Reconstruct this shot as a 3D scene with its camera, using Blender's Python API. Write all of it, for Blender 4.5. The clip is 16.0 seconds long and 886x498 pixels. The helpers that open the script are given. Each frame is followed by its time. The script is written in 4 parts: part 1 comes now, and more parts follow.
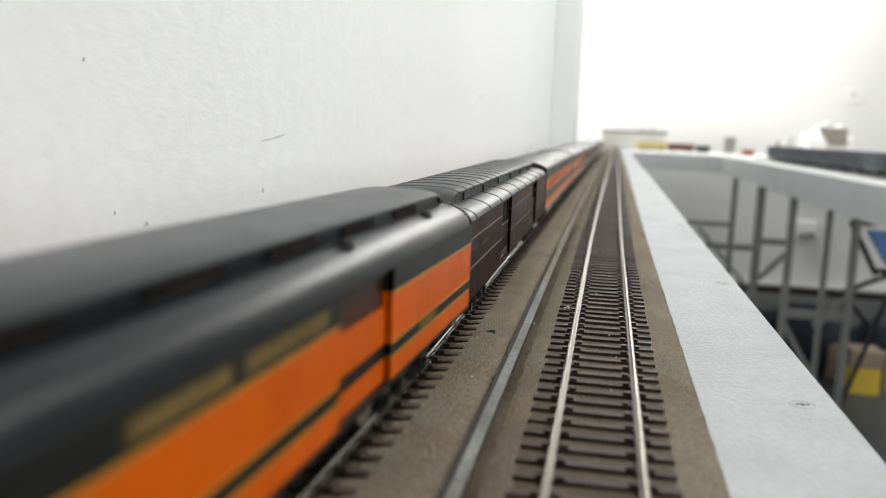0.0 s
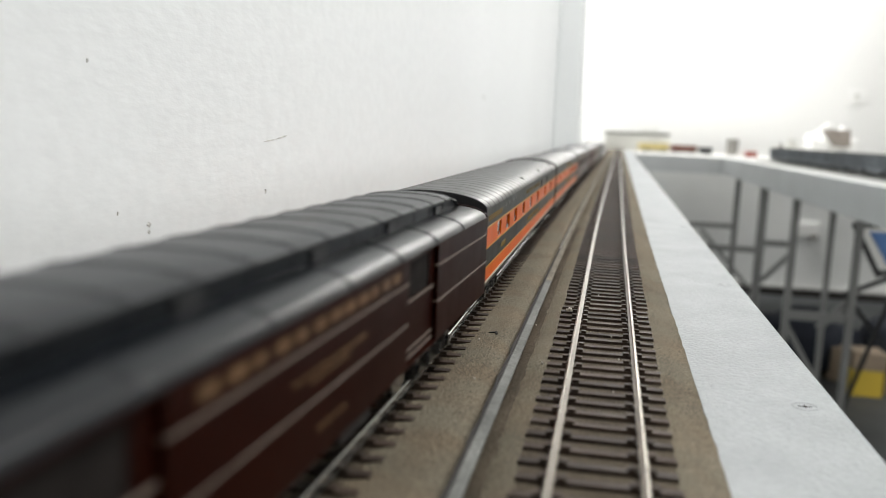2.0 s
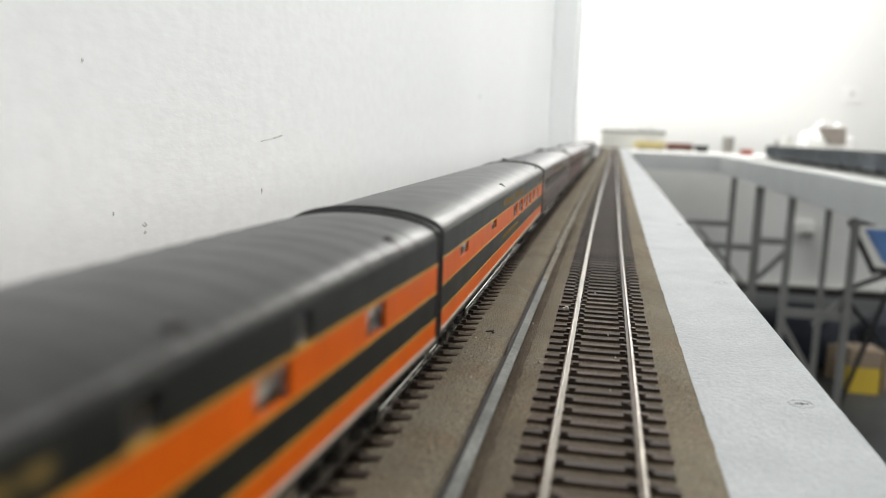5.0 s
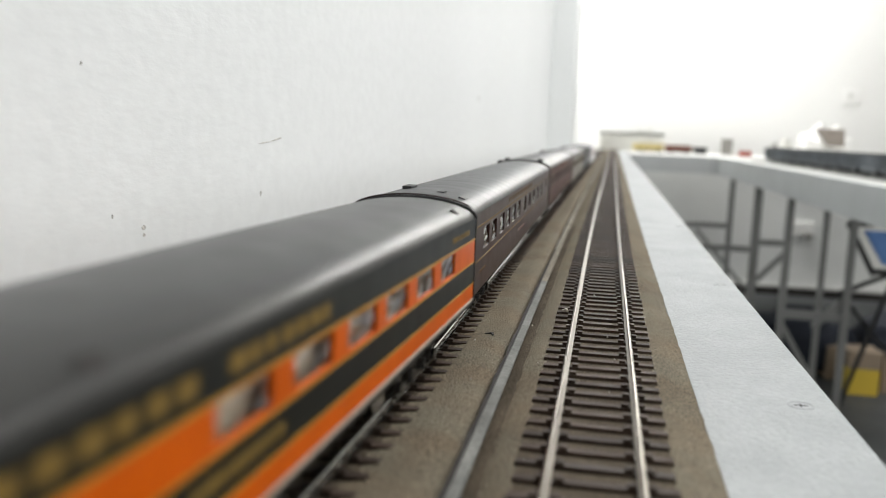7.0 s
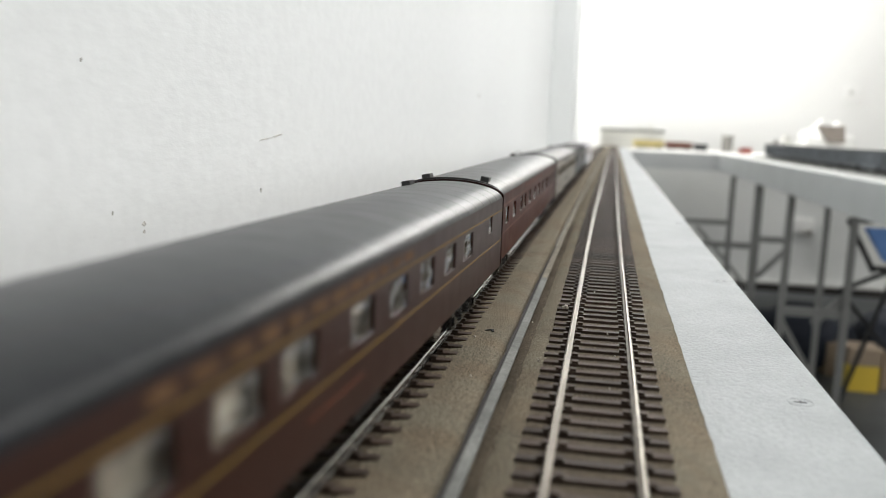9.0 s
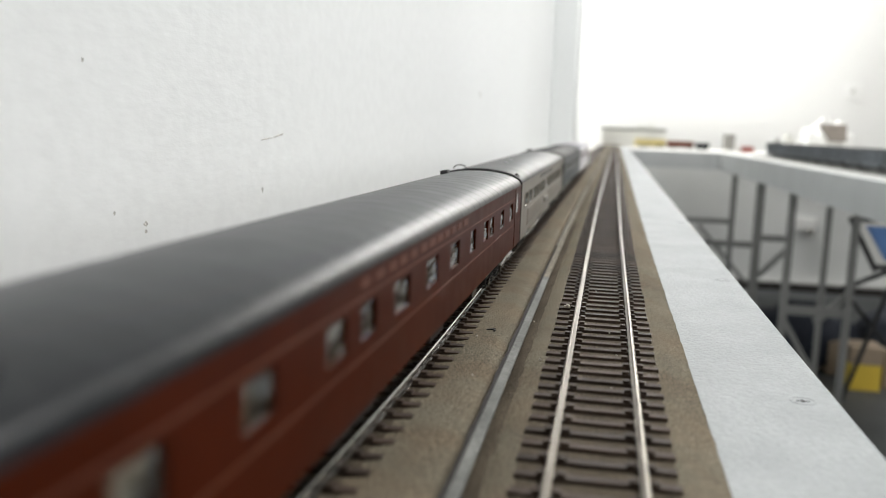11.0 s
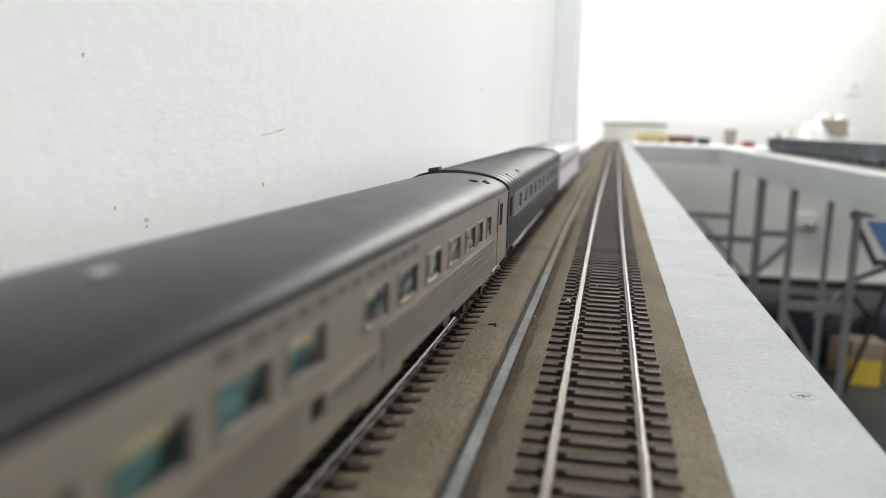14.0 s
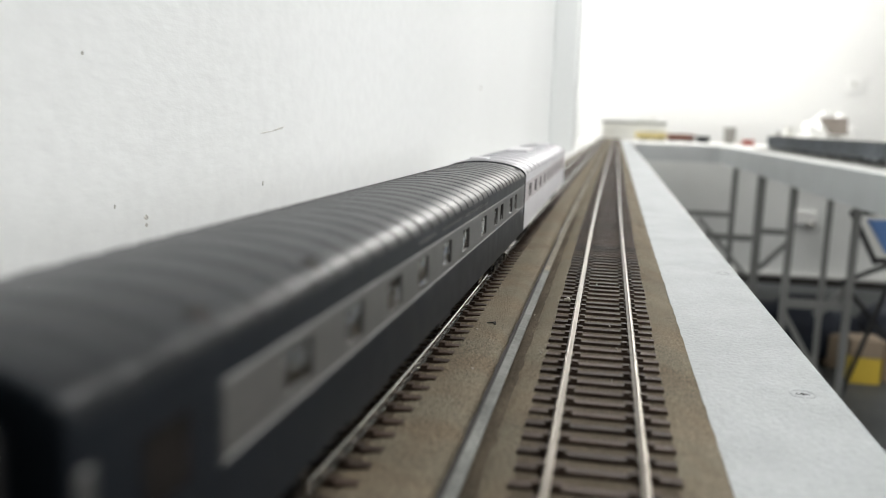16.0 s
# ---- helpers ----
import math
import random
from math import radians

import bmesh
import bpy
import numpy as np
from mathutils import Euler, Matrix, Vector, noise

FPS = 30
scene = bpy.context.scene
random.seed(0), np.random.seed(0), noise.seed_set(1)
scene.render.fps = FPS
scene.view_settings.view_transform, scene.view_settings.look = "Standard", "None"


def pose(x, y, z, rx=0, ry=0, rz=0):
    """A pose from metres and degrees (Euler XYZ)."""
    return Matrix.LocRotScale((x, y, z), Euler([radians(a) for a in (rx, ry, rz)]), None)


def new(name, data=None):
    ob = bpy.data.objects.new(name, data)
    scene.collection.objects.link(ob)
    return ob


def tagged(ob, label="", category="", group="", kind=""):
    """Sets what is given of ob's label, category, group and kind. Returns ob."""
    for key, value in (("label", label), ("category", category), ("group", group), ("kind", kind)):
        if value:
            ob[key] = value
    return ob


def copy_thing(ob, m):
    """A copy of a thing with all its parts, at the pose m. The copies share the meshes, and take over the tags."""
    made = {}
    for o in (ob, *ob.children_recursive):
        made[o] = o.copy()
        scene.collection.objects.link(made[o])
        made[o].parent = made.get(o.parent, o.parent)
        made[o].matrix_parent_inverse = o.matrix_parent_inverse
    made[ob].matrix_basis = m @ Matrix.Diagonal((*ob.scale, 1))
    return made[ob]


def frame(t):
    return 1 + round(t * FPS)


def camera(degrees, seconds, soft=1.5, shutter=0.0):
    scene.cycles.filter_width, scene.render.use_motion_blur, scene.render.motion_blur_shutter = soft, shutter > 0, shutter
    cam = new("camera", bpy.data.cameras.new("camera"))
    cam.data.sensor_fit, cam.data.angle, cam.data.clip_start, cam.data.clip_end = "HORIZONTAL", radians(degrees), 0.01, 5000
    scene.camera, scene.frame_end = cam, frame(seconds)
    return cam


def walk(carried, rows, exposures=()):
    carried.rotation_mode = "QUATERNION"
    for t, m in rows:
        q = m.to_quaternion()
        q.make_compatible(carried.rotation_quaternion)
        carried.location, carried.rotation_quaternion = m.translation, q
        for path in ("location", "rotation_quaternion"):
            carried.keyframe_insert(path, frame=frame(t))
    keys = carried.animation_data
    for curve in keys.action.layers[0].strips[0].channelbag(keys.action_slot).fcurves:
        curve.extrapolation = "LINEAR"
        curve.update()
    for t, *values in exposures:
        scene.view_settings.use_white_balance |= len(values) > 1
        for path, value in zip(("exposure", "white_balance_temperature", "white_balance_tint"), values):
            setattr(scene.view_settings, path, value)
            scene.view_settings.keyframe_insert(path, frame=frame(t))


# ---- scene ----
EYE_Z = 0.800
RAIL = 0.740          # top of the rails above the floor
cam = camera(55.2, 16.0, soft=0.6, shutter=0.5)
cam.data.dof.use_dof = True
cam.data.dof.focus_distance = 0.28
cam.data.dof.aperture_fstop = 13.5
# seconds, yaw, pitch, roll: a phone resting on the baseboard, wobbling a little
TURNS = [
    (0.0, 10.709, -8.373, 2.289),
    (0.5, 10.827, -8.375, 2.413),
    (1.0, 10.767, -8.349, 2.347),
    (1.5, 10.827, -8.400, 2.276),
    (2.0, 10.875, -8.299, 2.367),
    (2.5, 10.772, -8.271, 2.417),
    (3.0, 10.745, -8.324, 2.374),
    (3.5, 10.764, -8.375, 2.343),
    (4.0, 10.760, -8.389, 2.263),
    (6.5, 10.518, -8.243, 2.123),
    (7.0, 10.576, -8.205, 2.079),
    (7.5, 10.625, -8.268, 2.086),
    (8.0, 10.526, -8.313, 2.163),
    (8.5, 10.581, -8.387, 2.057),
    (9.0, 10.585, -8.430, 2.114),
    (11.5, 10.733, -8.519, 1.944),
    (12.0, 10.896, -8.683, 2.041),
    (12.5, 10.790, -8.689, 2.000),
    (13.0, 10.715, -8.779, 2.035),
    (13.5, 10.793, -8.889, 2.009),
    (14.0, 10.730, -8.808, 1.984),
    (14.5, 10.812, -8.805, 2.021),
    (15.0, 10.720, -8.785, 2.028),
    (15.5, 10.737, -8.888, 2.027),
    (16.0, 10.707, -8.923, 1.967),
]
walk(cam, [(t, pose(0, 0, EYE_Z, 90 + p, 0, yw) @ pose(0, 0, 0, 0, 0, r)) for t, yw, p, r in TURNS],
     exposures=[(0.0, 0.0), (16.0, 0.0)])

# ---- light ----
world = bpy.data.worlds.new("room_air")
scene.world = world
world.use_nodes = True
world.node_tree.nodes["Background"].inputs[0].default_value = (0.9, 0.95, 1.0, 1)
world.node_tree.nodes["Background"].inputs[1].default_value = 0.25


def added_lamp(x, y, sx, sy, watts, colour=(1.0, 0.985, 0.965), z=2.52):
    data = bpy.data.lights.new("added_lamp", "AREA")
    data.shape, data.size, data.size_y, data.energy, data.color = "RECTANGLE", sx, sy, watts, colour
    ob = new("added_lamp", data)
    ob.matrix_world = pose(x, y, z)
    return ob


# Unseen lamp added to overexpose the end wall and brighten the roof shoulders.
added_lamp(0.30, 4.28, 1.2, 0.5, 46, z=2.25)
# Second unseen lamp, added for light from above.
added_lamp(0.8, 0.85, 0.25, 2.0, 41)


def added_side_light(x, y, z, sx, sz, watts):
    """Side light added as daylight; the window it stands for is not seen."""
    data = bpy.data.lights.new("added_side_light", "AREA")
    data.shape, data.size, data.size_y, data.energy, data.color = "RECTANGLE", sz, sx, watts, (0.985, 0.985, 0.985)
    ob = new("added_side_light", data)
    ob.matrix_world = pose(x, y, z, 0, 90, 0)
    return ob


added_side_light(3.19, 0.75, 1.45, 2.2, 1.3, 32)

# ---- materials ----


def material(name, base, rough=0.6, metal=0.0, grain=0.0, grain_scale=200.0, stain=0.0, stain_scale=6.0,
             bump=0.0, bump_scale=300.0, per_object=0.0, spec=0.5, tint=None, bump_distance=0.001, stretch=(1, 1, 1)):
    """Principled surface: two scales of colour variation, fine relief, optional change from object to object."""
    m = bpy.data.materials.new(name)
    m.use_nodes = True
    nt = m.node_tree
    b = nt.nodes["Principled BSDF"]
    b.inputs["Roughness"].default_value = rough
    b.inputs["Metallic"].default_value = metal
    b.inputs["Specular IOR Level"].default_value = spec
    co = nt.nodes.new("ShaderNodeTexCoord")

    def noise_at(scale, detail=4.0, kind="Object"):
        n = nt.nodes.new("ShaderNodeTexNoise")
        n.inputs["Scale"].default_value, n.inputs["Detail"].default_value = scale, detail
        nt.links.new(co.outputs[kind], n.inputs["Vector"])
        return n.outputs["Fac"]

    def scaled(colour, fac, amount, lo=0.25, hi=0.75):
        """colour * (1 + amount * (fac - 0.5) * 2)"""
        r = nt.nodes.new("ShaderNodeMapRange")
        r.inputs["From Min"].default_value, r.inputs["From Max"].default_value = lo, hi
        r.inputs["To Min"].default_value, r.inputs["To Max"].default_value = 1 - amount, 1 + amount
        nt.links.new(fac, r.inputs["Value"])
        v = nt.nodes.new("ShaderNodeVectorMath")
        v.operation = "SCALE"
        nt.links.new(colour, v.inputs[0])
        nt.links.new(r.outputs["Result"], v.inputs["Scale"])
        return v.outputs["Vector"]

    rgb = nt.nodes.new("ShaderNodeRGB")
    rgb.outputs[0].default_value = (*base, 1)
    out = rgb.outputs[0]
    if tint:
        mix = nt.nodes.new("ShaderNodeMix")
        mix.data_type = "RGBA"
        mix.inputs["B"].default_value = (*tint, 1)
        nt.links.new(out, mix.inputs["A"])
        r = nt.nodes.new("ShaderNodeMapRange")
        r.inputs["From Min"].default_value, r.inputs["From Max"].default_value = 0.4, 0.65
        nt.links.new(noise_at(stain_scale * 1.7), r.inputs["Value"])
        nt.links.new(r.outputs["Result"], mix.inputs["Factor"])
        out = mix.outputs["Result"]
    if stain:
        out = scaled(out, noise_at(stain_scale), stain)
    if grain:
        out = scaled(out, noise_at(grain_scale, 3.0), grain, 0.34, 0.66)
    if per_object:
        info = nt.nodes.new("ShaderNodeObjectInfo")
        out = scaled(out, info.outputs["Random"], per_object)
    nt.links.new(out, b.inputs["Base Color"])
    if stain:
        r = nt.nodes.new("ShaderNodeMapRange")
        r.inputs["To Min"].default_value, r.inputs["To Max"].default_value = rough * 0.8, min(1, rough * 1.2)
        nt.links.new(noise_at(stain_scale * 3), r.inputs["Value"])
        nt.links.new(r.outputs["Result"], b.inputs["Roughness"])
    if bump:
        bn = nt.nodes.new("ShaderNodeBump")
        bn.inputs["Strength"].default_value, bn.inputs["Distance"].default_value = bump, bump_distance
        tex = nt.nodes.new("ShaderNodeTexNoise")
        tex.inputs["Scale"].default_value, tex.inputs["Detail"].default_value = bump_scale, 3.0
        mp = nt.nodes.new("ShaderNodeMapping")
        mp.inputs["Scale"].default_value = stretch
        nt.links.new(co.outputs["Object"], mp.inputs["Vector"])
        nt.links.new(mp.outputs["Vector"], tex.inputs["Vector"])
        nt.links.new(tex.outputs["Fac"], bn.inputs["Height"])
        nt.links.new(bn.outputs["Normal"], b.inputs["Normal"])
    return m


def glass_material(name, tint, rough=0.03):
    m = bpy.data.materials.new(name)
    m.use_nodes = True
    b = m.node_tree.nodes["Principled BSDF"]
    b.inputs["Base Color"].default_value = (*tint, 1)
    b.inputs["Roughness"].default_value = rough
    b.inputs["Transmission Weight"].default_value = 1.0
    b.inputs["IOR"].default_value = 1.45
    nt = m.node_tree
    co, n, bn = (nt.nodes.new(k) for k in ("ShaderNodeTexCoord", "ShaderNodeTexNoise", "ShaderNodeBump"))
    mp = nt.nodes.new("ShaderNodeMapping")
    mp.inputs["Rotation"].default_value, mp.inputs["Scale"].default_value = (0.35, 0, 0), (1, 0.45, 1.3)
    n.inputs["Scale"].default_value, n.inputs["Detail"].default_value = 230.0, 1.0
    bn.inputs["Strength"].default_value, bn.inputs["Distance"].default_value = 1.0, 0.0011
    nt.links.new(co.outputs["Object"], mp.inputs["Vector"])
    nt.links.new(mp.outputs["Vector"], n.inputs["Vector"])
    nt.links.new(n.outputs["Fac"], bn.inputs["Height"])
    nt.links.new(bn.outputs["Normal"], b.inputs["Normal"])
    return m


WALL = material("rolled_wall_paint", (0.82, 0.84, 0.84), 0.55, grain=0.02, grain_scale=150, stain=0.03, stain_scale=2.5,
                bump=0.18, bump_scale=240, bump_distance=0.0012, stretch=(1, 0.42, 1))
WALL_FAR = material("smooth_wall_paint", (0.82, 0.82, 0.80), 0.6, grain=0.015, stain=0.02, stain_scale=1.5, bump=0.2, bump_scale=90)
# Greyer copy of the white end wall: shade under the bench painted in.
SHADED_WALL = material("shaded_lower_wall_paint", (0.74, 0.75, 0.73), 0.4, grain=0.03, stain=0.14, stain_scale=2.0, bump=0.2, bump_scale=60)
FLOOR = material("grey_floor_paint", (0.075, 0.080, 0.081), 0.55, spec=0.25, grain=0.1, grain_scale=60, stain=0.25, stain_scale=2.0, bump=0.1, bump_scale=50)
CEILING = material("ceiling_paint", (0.82, 0.82, 0.8), 0.8, stain=0.03, grain=0.02)
BOARD = material("grey_white_board_paint", (0.385, 0.405, 0.41), 0.6, grain=0.05, grain_scale=600, stain=0.10, stain_scale=35,
                 bump=1.0, bump_scale=650, bump_distance=0.0005, spec=0.12)
FASCIA = material("grey_fascia_paint", (0.52, 0.54, 0.54), 0.5, grain=0.03, stain=0.06, stain_scale=8, bump=0.2, bump_scale=120)
DECK = material("white_deck_paint", (0.52, 0.52, 0.50), 0.5, grain=0.03, stain=0.05, stain_scale=10, bump=0.2, bump_scale=200)
BALLAST = material("sandy_ballast", (0.178, 0.158, 0.118), 0.95, grain=0.5, grain_scale=1800, stain=0.18, stain_scale=30,
                   bump=1.0, bump_scale=1500, bump_distance=0.0009, spec=0.1, tint=(0.165, 0.134, 0.094))
DARK_BED = material("dark_brown_ballast", (0.098, 0.081, 0.059), 0.95, grain=0.5, grain_scale=1800, stain=0.3, stain_scale=40,
                   bump=1.0, bump_scale=1500, bump_distance=0.0009, spec=0.08)
TIE = material("dark_brown_tie_plastic", (0.047, 0.032, 0.0235), 0.6, grain=0.2, grain_scale=900, stain=0.2, stain_scale=60,
               per_object=0.25, bump=0.3, bump_scale=1500, bump_distance=0.0004, spec=0.25)
RAIL_M = material("nickel_silver_rail", (0.31, 0.28, 0.24), 0.34, metal=1.0, grain=0.05, stain=0.2, stain_scale=90)
POLISHED = material("polished_rail", (0.66, 0.64, 0.61), 0.2, metal=1.0, grain=0.04, stain=0.15, stain_scale=90)
STRIP = material("grey_strip_paint", (0.185, 0.19, 0.178), 0.7, grain=0.15, grain_scale=700, stain=0.4, stain_scale=60, bump=0.3, bump_scale=900, bump_distance=0.0005, spec=0.2)
SANDY = material("sand_dusted_strip", (0.205, 0.186, 0.150), 0.85, grain=0.4, grain_scale=900, stain=0.35, stain_scale=50, bump=0.6, bump_scale=1200, bump_distance=0.0006, spec=0.1)
STONE = material("pale_stone", (0.5, 0.46, 0.40), 0.9, grain=0.2, grain_scale=800)
DARK_GAP = material("dark_joint", (0.03, 0.027, 0.025), 0.9, grain=0.2)
STEEL = material("grey_leg_paint", (0.25, 0.25, 0.24), 0.5, grain=0.05, stain=0.1, stain_scale=10)
SCREW = material("painted_screw", (0.5, 0.52, 0.52), 0.4, grain=0.05, stain=0.2, stain_scale=300)
BLACK = material("black_plastic", (0.018, 0.018, 0.019), 0.45, grain=0.15, stain=0.2, stain_scale=60)
TRUCK_BLACK = material("shiny_black_truck_plastic", (0.014, 0.013, 0.013), 0.26, grain=0.2, grain_scale=700, stain=0.3, stain_scale=120, spec=0.7)
UNDER = material("dull_black_underframe", (0.016, 0.015, 0.015), 0.65, grain=0.2, grain_scale=700, stain=0.2, stain_scale=80)
ROOF_BLACK = material("satin_black_roof", (0.0048, 0.0062, 0.0080), 0.33, grain=0.08, stain=0.2, stain_scale=30, bump=0.05, bump_scale=500, bump_distance=0.0002, spec=0.22)
ROOF_GREY = material("satin_dark_grey_roof", (0.027, 0.0265, 0.0245), 0.33, grain=0.10, stain=0.2, stain_scale=30, bump=0.05, bump_scale=500, bump_distance=0.0002, spec=0.22)
ROOF_SILVER = material("dull_silver_roof", (0.40, 0.40, 0.42), 0.45, metal=0.3, grain=0.05, stain=0.1, stain_scale=40)
ORANGE = material("orange_car_paint", (0.56, 0.094, 0.0015), 0.33, spec=0.12, grain=0.05, stain=0.12, stain_scale=40)
GREEN = material("dark_olive_green_paint", (0.0100, 0.0108, 0.0088), 0.33, spec=0.16, grain=0.05, stain=0.12, stain_scale=40)
YELLOW = material("gold_yellow_line_paint", (0.42, 0.22, 0.02), 0.45, grain=0.08, stain=0.1, stain_scale=60)
GOLD = material("dull_gold_lettering", (0.19, 0.12, 0.028), 0.5, grain=0.1, stain=0.1, stain_scale=60, spec=0.2)
WHITE_LINE = material("off_white_line_paint", (0.45, 0.38, 0.31), 0.5, grain=0.08, stain=0.1, stain_scale=60)
MAROON = material("brown_maroon_paint", (0.0140, 0.0023, 0.0009), 0.33, spec=0.04, grain=0.05, stain=0.16, stain_scale=40)
COACH_BROWN = material("faded_brown_coach_paint", (0.034, 0.0130, 0.0088), 0.33, spec=0.25, grain=0.05, stain=0.16, stain_scale=40)
TUSCAN = material("red_brown_car_paint", (0.047, 0.0076, 0.0018), 0.33, spec=0.05, grain=0.05, stain=0.16, stain_scale=40)
SILVER = material("warm_silver_car_paint", (0.24, 0.212, 0.172), 0.40, metal=0.35, grain=0.04, stain=0.08, stain_scale=40)
NAVY = material("dark_grey_blue_paint", (0.0085, 0.0112, 0.0150), 0.33, spec=0.1, grain=0.05, stain=0.12, stain_scale=40)
MIDGREY = material("mid_grey_car_paint", (0.075, 0.074, 0.07), 0.4, grain=0.05, stain=0.1, stain_scale=40)
PALE = material("pale_silver_car_paint", (0.72, 0.71, 0.73), 0.32, metal=0.3, grain=0.03, stain=0.06, stain_scale=40)
# Buff interior darkened: the dimness inside the car is put into the colour.
SHADED_INSIDE = material("shaded_buff_car_interior", (0.13, 0.11, 0.075), 0.7, grain=0.1, stain=0.35, stain_scale=90)
INTERIOR = material("buff_car_interior", (0.42, 0.38, 0.30), 0.7, grain=0.1, stain=0.2, stain_scale=60)
CURTAIN = material("teal_seat_cloth", (0.030, 0.150, 0.150), 0.7, grain=0.1, stain=0.3, stain_scale=60)
BLIND = material("pale_window_blind", (0.36, 0.32, 0.26), 0.6, grain=0.1, stain=0.3, stain_scale=200)
DARK_INSIDE = material("dark_car_interior", (0.014, 0.012, 0.011), 0.7, grain=0.2, stain=0.3, stain_scale=100, spec=0.06)
DIM_LINE = material("dim_white_line_paint", (0.19, 0.155, 0.13), 0.5, grain=0.1, stain=0.15, stain_scale=60, spec=0.1)
YELLOW_SHADE = material("yellow_window_shade", (0.40, 0.35, 0.16), 0.6, grain=0.1, stain=0.2, stain_scale=60)
DIM_GOLD = material("dim_gold_panel", (0.135, 0.092, 0.028), 0.5, grain=0.15, stain=0.2, stain_scale=60, spec=0.15)
GREY_LINE = material("pale_grey_line_paint", (0.27, 0.27, 0.265), 0.5, grain=0.1, stain=0.15, stain_scale=60, spec=0.15)
# This brown holds the orange that the door window reflects, put in as colour.
REFLECTED_BROWN = material("reflected_orange_door_window", (0.050, 0.016, 0.007), 0.3, grain=0.1, stain=0.25, stain_scale=80, spec=0.15)
PALE_GOLD = material("pale_worn_gold_lettering", (0.115, 0.064, 0.029), 0.5, grain=0.2, stain=0.2, stain_scale=80, spec=0.2)
DULL_LINE = material("faint_gold_line", (0.11, 0.03, 0.012), 0.45, grain=0.08, stain=0.1, stain_scale=60)
MAUVE = material("greyish_mauve_paint", (0.48, 0.44, 0.45), 0.4, grain=0.05, stain=0.1, stain_scale=40)
ROOF_SLATE = material("satin_slate_roof", (0.0085, 0.0090, 0.0115), 0.36, grain=0.06, stain=0.2, stain_scale=25, bump=0.05, bump_scale=500, bump_distance=0.0002, spec=0.18)
GLASS = glass_material("clear_car_glazing", (0.9, 0.9, 0.88), 0.06)
CHROME = material("bright_truck_metal", (0.6, 0.6, 0.6), 0.25, metal=1.0, grain=0.05)

# ---- mesh helpers ----


def add_box(bm, x0, x1, y0, y1, z0, z1, bevel=0.0):
    vs = [bm.verts.new((x, y, z)) for x in (x0, x1) for y in (y0, y1) for z in (z0, z1)]
    fs = []
    for q in ((0, 1, 3, 2), (4, 6, 7, 5), (0, 4, 5, 1), (2, 3, 7, 6), (0, 2, 6, 4), (1, 5, 7, 3)):
        fs.append(bm.faces.new([vs[i] for i in q]))
    if bevel:
        edges = list({e for f in fs for e in f.edges})
        bmesh.ops.bevel(bm, geom=edges, offset=bevel, segments=2, affect="EDGES", profile=0.6)
    return bm


def beam(bm, a, b, w, d=None):
    """A square bar from a to b."""
    a, b = Vector(a), Vector(b)
    d = d or w
    v = b - a
    m = Matrix.Translation((a + b) / 2) @ v.to_track_quat("Z", "Y").to_matrix().to_4x4()
    add = bmesh.new()
    add_box(add, -w / 2, w / 2, -d / 2, d / 2, -v.length / 2, v.length / 2)
    add.transform(m)
    me = bpy.data.meshes.new("tmp")
    add.to_mesh(me)
    add.free()
    bm.from_mesh(me)
    bpy.data.meshes.remove(me)
    return bm


def tube(bm, centre, axis, r, length, n=16, r2=None):
    """A closed round bar along 'x', 'y' or 'z', middle at centre."""
    r2 = r if r2 is None else r2
    turn = {"x": Matrix.Rotation(radians(90), 4, "Y"), "y": Matrix.Rotation(radians(-90), 4, "X"), "z": Matrix.Identity(4)}[axis]
    bmesh.ops.create_cone(bm, cap_ends=True, segments=n, radius1=r, radius2=r2, depth=length, matrix=Matrix.Translation(centre) @ turn)
    return bm


def sag(y):
    """The benches stand a little lower towards the end wall."""
    return 0.0052 * (math.sqrt((y - 0.75) ** 2 + 0.04) + y - 0.75) / 2


def sweep(bm, profile, ys, shift=lambda y: 0.0, closed=True, caps=True, fall=lambda y: 0.0):
    """Carry a cross-section of (x, z) along y."""
    rings = [[bm.verts.new((x + shift(y), y, z - fall(y))) for x, z in profile] for y in ys]
    n = len(profile)
    for r0, r1 in zip(rings, rings[1:]):
        for i in range(n if closed else n - 1):
            j = (i + 1) % n
            bm.faces.new((r0[i], r0[j], r1[j], r1[i]))
    if closed and caps:
        bm.faces.new(rings[0][::-1])
        bm.faces.new(rings[-1])
    return bm


def mesh_of(name, bm, mat, smooth=False):
    bmesh.ops.recalc_face_normals(bm, faces=bm.faces)
    me = bpy.data.meshes.new(name)
    bm.to_mesh(me)
    bm.free()
    if mat:
        me.materials.append(mat)
    if smooth:
        me.shade_smooth()
    return me


def part(name, bm, mat, parent=None, label="", smooth=False):
    ob = new(name, mesh_of(name, bm, mat, smooth) if isinstance(bm, bmesh.types.BMesh) else bm)
    ob.parent = parent
    if label:
        ob["label"] = label
    return ob


def structure(name, bm, mat, label, smooth=False):
    return tagged(part(name, bm, mat, None, "", smooth), label, name.split("_")[0], kind="structure")


def box_mesh(x0, x1, y0, y1, z0, z1, bevel=0.0):
    return add_box(bmesh.new(), x0, x1, y0, y1, z0, z1, bevel)


# the baseboard bends very slightly away from the wall past the near end
def bend(y):
    s = 0.10
    u = (y - 0.5) / s
    return 0.0085 * s * (u if u > 30 else math.log(1 + math.exp(u)))


def curve(y):
    """How far the train's own line swings towards the wall near the camera."""
    if y > 0.25:
        return 0.0
    if y > 0.0:
        return 0.12 * (0.25 - y) ** 2
    return 0.015 - 0.12 * (0.25 + y) ** 2 if y > -0.25 else 0.015


